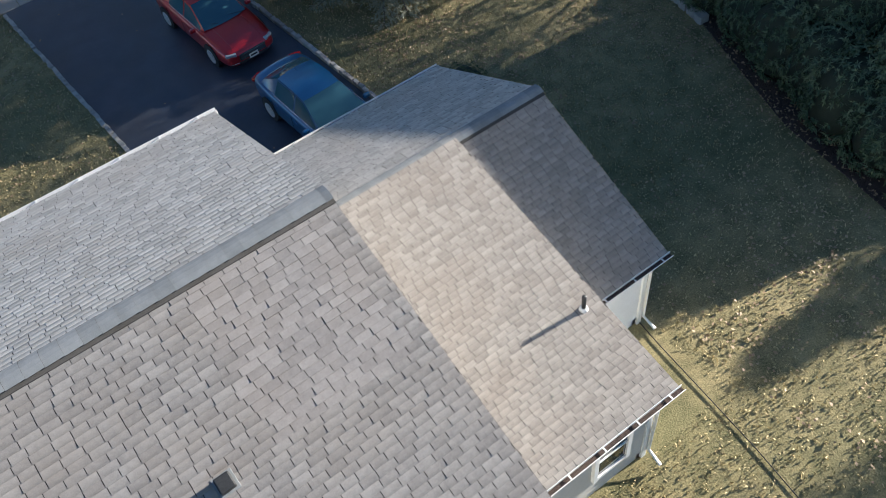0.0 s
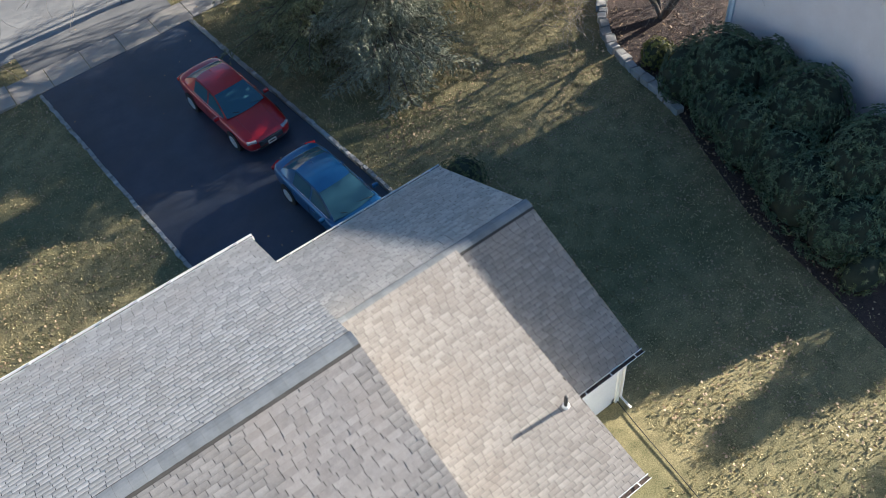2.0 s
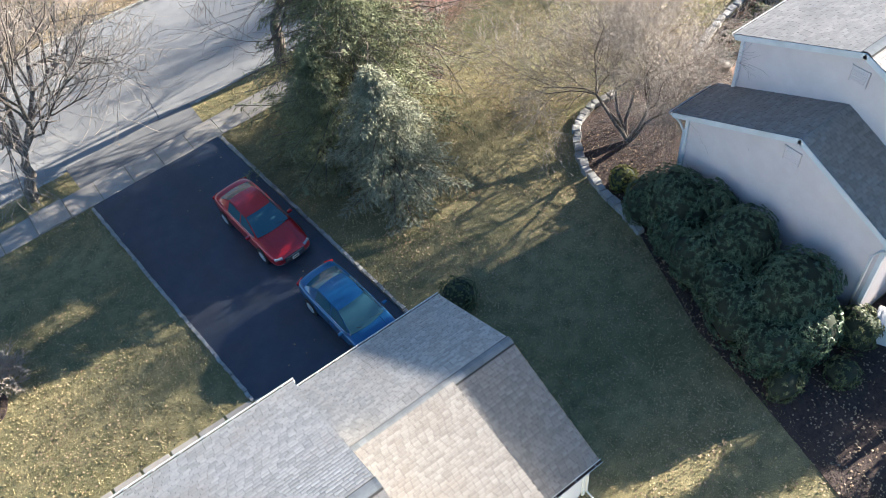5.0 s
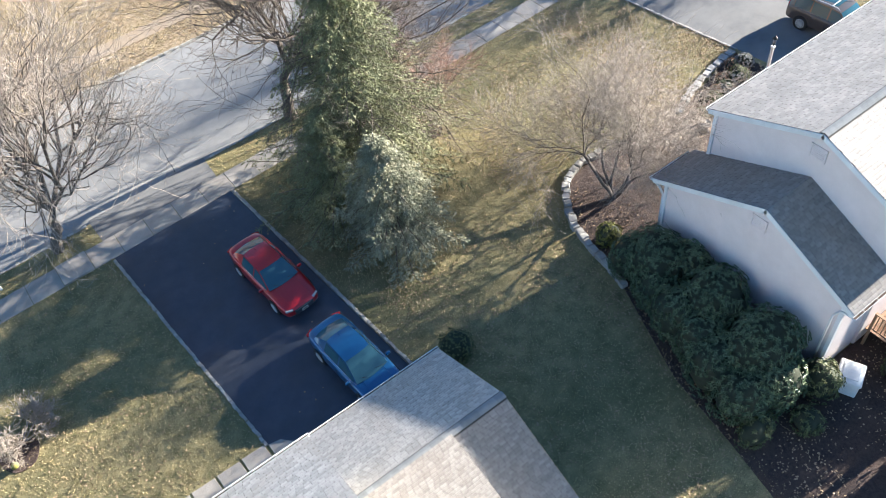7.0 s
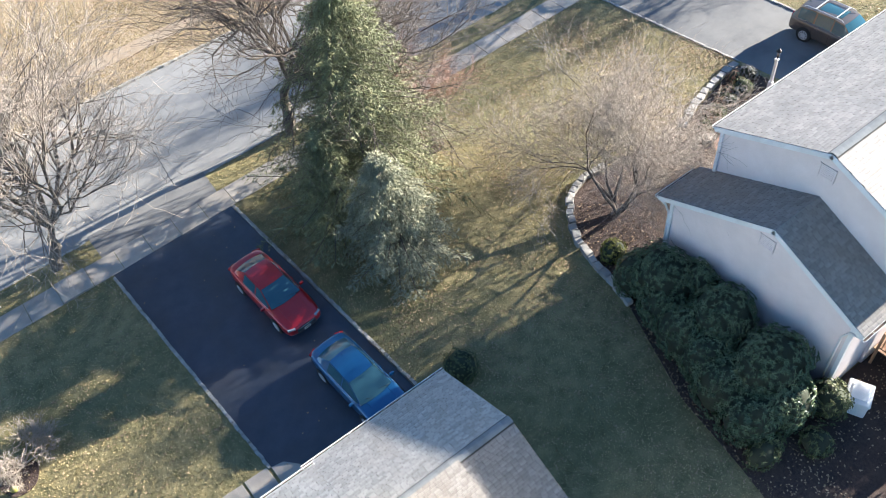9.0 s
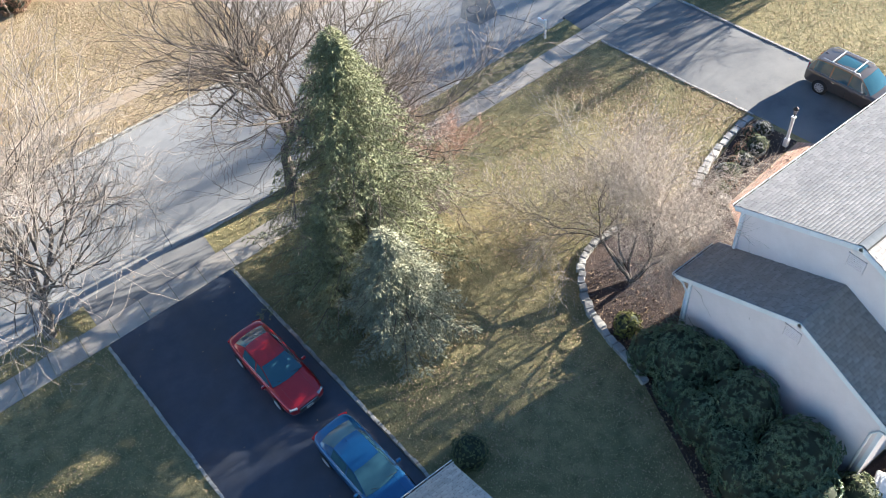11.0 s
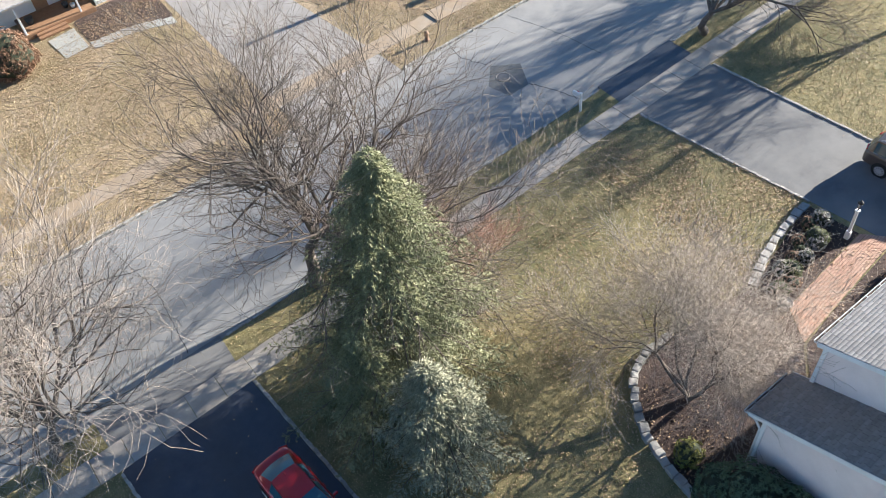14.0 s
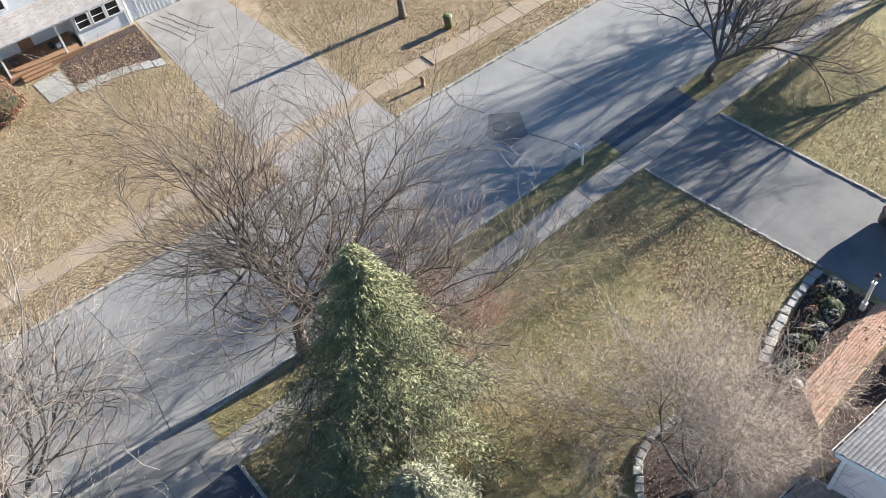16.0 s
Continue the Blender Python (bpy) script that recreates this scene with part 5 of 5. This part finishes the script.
bin_thing = thing("wheeled_bin", "dark green bin standing beside the far sidewalk", "bin", pose(32.62, 48.2, 0))
part("body", tube_mesh("body", [(0, 0, 0.02), (0, 0, 0.85)], [0.24, 0.29], BOX_BUSH, 14), bin_thing, "green tapered bin body")
part("lid", tube_mesh("lid", [(0, 0, 0.85), (0, 0, 0.9), (0, 0, 0.96)], [0.32, 0.32, 0.1], BOX_BUSH, 14), bin_thing, "green domed lid")
hyd = thing("fire_hydrant", "red fire hydrant on the far verge", "hydrant", pose(27.84, 44.55, 0))
part("barrel", tube_mesh("barrel", [(0, 0, 0), (0, 0, 0.05), (0, 0, 0.06), (0, 0, 0.5), (0, 0, 0.52), (0, 0, 0.62), (0, 0, 0.7)], [0.17, 0.17, 0.11, 0.11, 0.14, 0.11, 0.03], RUSSET, 12), hyd, "red iron barrel")
for sx in (-1, 1):
    part("outlet", tube_mesh("outlet", [(0, 0, 0.42), (sx * 0.17, 0, 0.42)], [0.05, 0.05], RUSSET, 8), hyd)
trunk_far = thing("tree_trunk", "brown tree trunk on the far lawn", "tree", pose(31.2, 51.4, 0))
part("trunk", tube_mesh("trunk", [(0, 0, -0.05), (0.02, 0, 0.3), (0.0, 0.05, 2.0), (0.05, 0.07, 3.4)], [0.32, 0.24, 0.21, 0.17], BARK, 10), trunk_far)

# ---- clutter by the hedge ----
box = thing("utility_box", "white weathered plastic deck box standing on mulch", "storage box", pose(20.05, 4.45, 0.03, 0, 0, 24))
part("body", box_mesh("body", (0.95, 0.82, 0.72), PAINT, 0.05, Matrix.Translation((0, 0, 0.36))), box, "white box body")
part("lid", box_mesh("lid", (1.02, 0.9, 0.16), PAINT, 0.05, Matrix.Translation((0, 0, 0.79))), box, "white rounded lid")
part("lid_ridge", box_mesh("lid_ridge", (0.7, 0.6, 0.05), PAINT, 0.02, Matrix.Translation((0, 0, 0.885))), box)
deck_thing = thing("deck", "brown wooden deck with a balustrade behind the house", "deck", pose(22.0, 1.6, 0))
for i in range(26):
    part("board", box_mesh("board", (4.2, 0.135, 0.035), WOOD, m=Matrix.Translation((2.1, i * 0.142 + 0.07, 0.95))), deck_thing)
for x, y in ((0.05, 0.05), (0.05, 1.8), (0.05, 3.55), (2.1, 0.05), (4.15, 0.05)):
    part("post", box_mesh("post", (0.1, 0.1, 1.95), WOOD, 0.008, Matrix.Translation((x, y, 0.97))), deck_thing)
part("top_rail", box_mesh("top_rail", (0.13, 3.6, 0.04), WOOD, 0.006, Matrix.Translation((0.05, 1.8, 1.96))), deck_thing)
part("top_rail", box_mesh("top_rail", (4.0, 0.13, 0.04), WOOD, 0.006, Matrix.Translation((2.18, 0.05, 1.96))), deck_thing)
part("bottom_rail", box_mesh("bottom_rail", (0.05, 3.5, 0.07), WOOD, m=Matrix.Translation((0.05, 1.8, 1.1))), deck_thing)
part("bottom_rail", box_mesh("bottom_rail", (4.0, 0.05, 0.07), WOOD, m=Matrix.Translation((2.1, 0.05, 1.1))), deck_thing)
baluster = box_mesh("baluster", (0.036, 0.036, 0.85), WOOD)
for i in range(24):
    part("baluster", baluster, deck_thing, m=Matrix.Translation((0.05, 0.2 + i * 0.14, 1.52)))
for i in range(27):
    part("baluster", baluster, deck_thing, m=Matrix.Translation((0.2 + i * 0.145, 0.05, 1.52)))
pot = thing("planter", "round pale planter ring at the brick path", "planter", pose(26.95, 17.4, 0.03))
part("pot", tube_mesh("pot", [(0, 0, 0), (0, 0, 0.45)], [0.22, 0.3], CONCRETE, 18), pot, "pale round pot")
part("rim", tube_mesh("rim", [(0.32 * math.cos(a), 0.32 * math.sin(a), 0.46) for a in np.linspace(0, 2 * math.pi, 25)], [0.035] * 25, CONCRETE, 6, False), pot, "pale thick rim")
ball = tagged(new("garden_ball", tube_mesh("garden_ball", [(0, 0, 0.0), (0, 0, 0.05), (0, 0, 0.13), (0, 0, 0.21), (0, 0, 0.26)], [0.05, 0.12, 0.155, 0.12, 0.04], YELLOW_BUSH, 12)), "yellow ball lying in the mulch under the shrub", "ball")
ball.matrix_basis = Matrix.Translation((-6.3, 21.9, 0.03))
tagged(new("garden_hose", tube_mesh("garden_hose", [(8.35, 6.95, 0.03), (8.22, 5.9, 0.035), (8.08, 4.4, 0.03), (7.95, 3.1, 0.035), (7.78, 1.9, 0.03), (7.6, 0.2, 0.03), (7.5, -2.5, 0.03)], [0.012] * 7, RUBBER, 6)), "thin black hose lying across the back lawn", "hose")

# ---- house across the street ----


def far_house():
    h = thing("house_across", "white sided house with open porch and garage across the street", "house")
    siding_wall(h, (13.75, 64.7, 0), (1, 0, 0), (0, -1, 0), 3.45, lambda q: 2.7, WHITE_SIDING)
    siding_wall(h, (13.75, 66.6, 0), (0, -1, 0), (-1, 0, 0), 1.9, lambda q: 2.7, WHITE_SIDING)
    siding_wall(h, (5.0, 66.6, 0), (1, 0, 0), (0, -1, 0), 8.75, lambda q: 2.8, WHITE_SIDING)
    siding_wall(h, (5.0, 66.0, 2.9), (1, 0, 0), (0, -1, 0), 12.4, lambda q: 3.0, WHITE_SIDING)
    siding_wall(h, (17.4, 64.9, 0), (1, 0, 0), (0, -1, 0), 8.4, lambda q: 3.0, WHITE_SIDING)
    siding_wall(h, (17.35, 66.6, 0), (0, -1, 0), (-1, 0, 0), 1.7, lambda q: 2.9, WHITE_SIDING)
    for x in (14.35, 15.45, 16.5):
        window_unit(h, (x, 64.66, 1.65), (1, 0, 0), (0, -1, 0), 0.85, 0.95)
    window_unit(h, (7.2, 66.56, 1.6), (1, 0, 0), (0, -1, 0), 1.2, 1.1)
    window_unit(h, (9.6, 65.96, 4.5), (1, 0, 0), (0, -1, 0), 1.9, 1.3)
    window_unit(h, (14.6, 65.96, 4.5), (1, 0, 0), (0, -1, 0), 1.9, 1.3)
    door = part("door", box_mesh("door", (0.92, 0.06, 2.05), WOOD, 0.01), h, "wooden front door", Matrix.Translation((10.6, 66.55, 1.4)))
    part("door_knob", box_mesh("door_knob", (0.05, 0.06, 0.05), CHROME, 0.01), door, m=Matrix.Translation((0.35, -0.05, -0.05)))
    for x in (19.3, 22.6):
        gd = part("garage_door", box_mesh("garage_door", (2.6, 0.06, 2.2), PAINT), h, "white ribbed garage door", Matrix.Translation((x, 64.86, 1.12)))
        for i in range(9):
            part("door_rib", box_mesh("door_rib", (0.04, 0.03, 2.15), PAINT), gd, m=Matrix.Translation((-1.2 + i * 0.3, -0.04, 0)))
    for i in range(18):
        part("deck_board", box_mesh("deck_board", (4.9, 0.14, 0.04), WOOD, m=Matrix.Translation((10.95, 64.0 + i * 0.147, 0.36))), h)
    part("deck_fascia", box_mesh("deck_fascia", (5.0, 0.05, 0.34), WOOD, m=Matrix.Translation((10.95, 63.9, 0.18))), h, "wooden porch edge")
    for i in range(2):
        part("step", box_mesh("step", (2.1, 0.32, 0.15), WOOD, 0.01, Matrix.Translation((10.2, 63.72 - 0.3 * i, 0.2 - 0.13 * i))), h, "wooden porch step")
    for x in (8.6, 12.5):
        part("porch_post", box_mesh("porch_post", (0.13, 0.13, 2.4), PAINT, 0.01, Matrix.Translation((x, 64.05, 1.5))), h, "white porch post")
    low, top = Vector((4.6, 63.75, 2.75)), Vector((4.6, 66.0, 3.45))
    v = (top - low).normalized()
    deck_pts = [p + d for d in (Vector((0, 0, -0.14)), Vector((0, 0, -0.004))) for p in (low, low + Vector((12.75, 0, 0)), top + Vector((12.75, 0, 0)), top)]
    part("roof_deck", mesh_from("roof_deck", deck_pts, [(3, 2, 1, 0), (4, 5, 6, 7), (0, 1, 5, 4), (1, 2, 6, 5), (2, 3, 7, 6), (3, 0, 4, 7)], PAINT), h)
    shingle_field("shingles", low, Vector((1, 0, 0)), v, 12.75, (top - low).length, OLD_SHINGLE, h, 0.3, 0.15, seed=51)
    gutter(h, 4.6, 17.35, 63.75, 2.73, -1)
    gable_roof(h, 4.6, 17.6, 70.0, 7.6, 74.4, 5.9, 65.6, 5.9, OLD_SHINGLE, CAP, 0.3, 0.15, seed=53)
    gable_roof(h, 17.3, 26.1, 69.0, 4.6, 73.4, 3.0, 64.5, 3.0, OLD_SHINGLE, CAP, 0.3, 0.15, seed=57)
    gutter(h, 17.3, 26.1, 64.5, 2.98, -1)
    for x, y in ((13.75, 64.7), (17.2, 64.7), (17.45, 64.9), (25.8, 64.9)):
        part("corner_board", box_mesh("corner_board", (0.12, 0.12, 2.7), PAINT), h, "white corner board", Matrix.Translation((x, y, 1.35)))
    return h


far_house()
fl = thing("flagstone_walk", "curving walk of grey flagstones to the far porch", "path", kind="structure")
slab("flagstone", [(9.72, 59.9), (11.4, 60.1), (11.4, 61.5), (9.62, 61.3)], -0.05, 0.035, SLATE, fl)
slab("flagstone", [(9.6, 61.38), (11.4, 61.58), (11.4, 63.05), (9.5, 62.8)], -0.05, 0.035, SLATE, fl)
for i in range(8):
    f = i / 8
    x = 11.6 + 5.5 * f
    y = 60.3 - 1.5 * f + 0.5 * math.sin(3.1 * f) - 0.25
    slab("flagstone", [(x, y - 0.45), (x + 0.62, y - 0.62), (x + 0.66, y + 0.3), (x + 0.02, y + 0.45)], -0.05, 0.04, SLATE, fl)
for x, y, r, m, lab in ((11.9, 65.4, 0.22, DARK, "dark pot on the porch"), (12.3, 65.0, 0.18, PAINT, "white pot on the porch"), (9.3, 65.2, 0.3, DARK, "dark basket on the porch")):
    p = tagged(new("flower_pot", tube_mesh("flower_pot", [(0, 0, 0), (0, 0, r * 1.6)], [r * 0.7, r], m, 12)), lab, "pot")
    p.matrix_basis = Matrix.Translation((x, y, 0.38))

# ---- loose cover: grass tufts and fallen leaves ----


def paved(x, y):
    n = WALK_N_np(x)
    out = (y > n - 1.42) & (y < n + 0.02)
    out |= (y > 32.75 + 0.037 * (x - 7) - 0.15) & (y < 42.95 + 0.018 * (x - 4) + 0.15)
    out |= (x > 1.75 - 0.0745 * (y - 16.83)) & (x < 8.1 - 0.064 * (y - 16.22)) & (y > 13.5) & (y < 33)
    out |= (x > 32.0 + 0.105 * (30.8 - y)) & (x < 38.2 + 0.07 * (31 - y)) & (y > 13) & (y < 34)
    out |= (x > 17.5) & (x < 24.9) & (y > 42)
    out |= (y > 45.2 + 0.015 * x) & (y < 46.52 + 0.015 * x)
    out |= (x > -11) & (x < 8.5) & (y > 4.3) & (y < 13.9)
    out |= (x > 19.4) & (x < 36) & (y > 5.0) & (y < 13.8)
    out |= (x > 4) & (x < 26) & (y > 63.5)
    out |= (x > -7) & (x < 1.9) & (y > 15.45) & (y < 16.55)
    return out


WALK_N_np = lambda x: 31.27 + 0.037 * (x - 9)


def bedded(x, y):
    out = (x > 17.6) & (x < 27) & (y > 13.2) & (y < 19.2)
    out |= (x > 15.2) & (x < 26) & (y < 13.5) & (x > 15.0 + 0.3 * np.maximum(y - 6, 0))
    out |= (x > 26.5) & (x < 33.5) & (y > 15) & (y < 20) & (y < 19.0 + 0.28 * (x - 26.9))
    out |= (x > 11.4) & (x < 17.3) & (y > 59.4)
    return out


rng = np.random.default_rng(500)
n = 450000
x, y = rng.uniform(-13, 50, n), rng.uniform(-3, 64, n)
keep = ~paved(x, y) & ~bedded(x, y)
x, y = x[keep], y[keep]
c = np.stack([x, y, np.zeros(len(x))], 1)
d = rng.normal(0, 0.55, (len(x), 3)) + np.array((0, 0, 0.75))
d[:, 2] = np.abs(d[:, 2])
v, q = sprays(rng, c, d, 0.09, 0.034, 0.1)
tagged(new("grass", arrays_mesh("grass", v, q, GRASS)), "short winter grass, straw coloured and dull green", "grass", kind="stuff")

zones = ((-8, 45, 43.2, 63, 42000), (27, 34, 19.5, 31, 6000), (17, 27, 19.5, 31, 3000), (-12, 20, 14, 32, 5000), (9, 17, -2, 20, 2600), (15, 25, -4, 13, 2600), (17.5, 33, 13.5, 20, 1400), (38, 50, 18, 31, 3000), (-12, 48, 32.2, 33, 500), (11.5, 17.3, 59, 64.5, 900), (-10, 45, 40.5, 43, 300), (1, 8, 14.5, 32, 40))
lx, ly = [], []
for x0, x1, y0, y1, k in zones:
    px, py = rng.uniform(x0, x1, k * 2), rng.uniform(y0, y1, k * 2)
    clump = 0.5 * np.sin(px * 0.9 + 1.7 * np.sin(py * 0.6)) * np.sin(py * 0.8 + 1.3 * np.sin(px * 0.5)) + 0.1
    ok = (clump + rng.normal(0, 0.25, len(px)) > 0.0) & (~paved(px, py) | (rng.random(len(px)) < 0.02))
    lx.append(px[ok])
    ly.append(py[ok])
x, y = np.concatenate(lx), np.concatenate(ly)
inside = (x > -11) & (x < 8.5) & (y > 4.3) & (y < 13.9) | (x > 19.4) & (x < 36) & (y > 5.0) & (y < 13.8)
x, y = x[~inside], y[~inside]
road_bed = (y > 32.75 + 0.037 * (x - 7)) & (y < 42.95 + 0.018 * (x - 4))
c = np.stack([x, y, np.where(road_bed, ROAD_Z + 0.01, np.where(bedded(x, y), 0.045, 0.035)) + rng.uniform(0, 0.015, len(x))], 1)
d = np.stack([rng.normal(0, 1, len(x)), rng.normal(0, 1, len(x)), rng.normal(0, 0.12, len(x))], 1)
v, q = sprays(rng, c, d, 0.095, 0.065, 0.0, 0.2)
tagged(new("fallen_leaves", arrays_mesh("fallen_leaves", v, q, DRY_LEAF)), "dry tan and brown fallen leaves scattered on the ground", "leaves", kind="stuff")
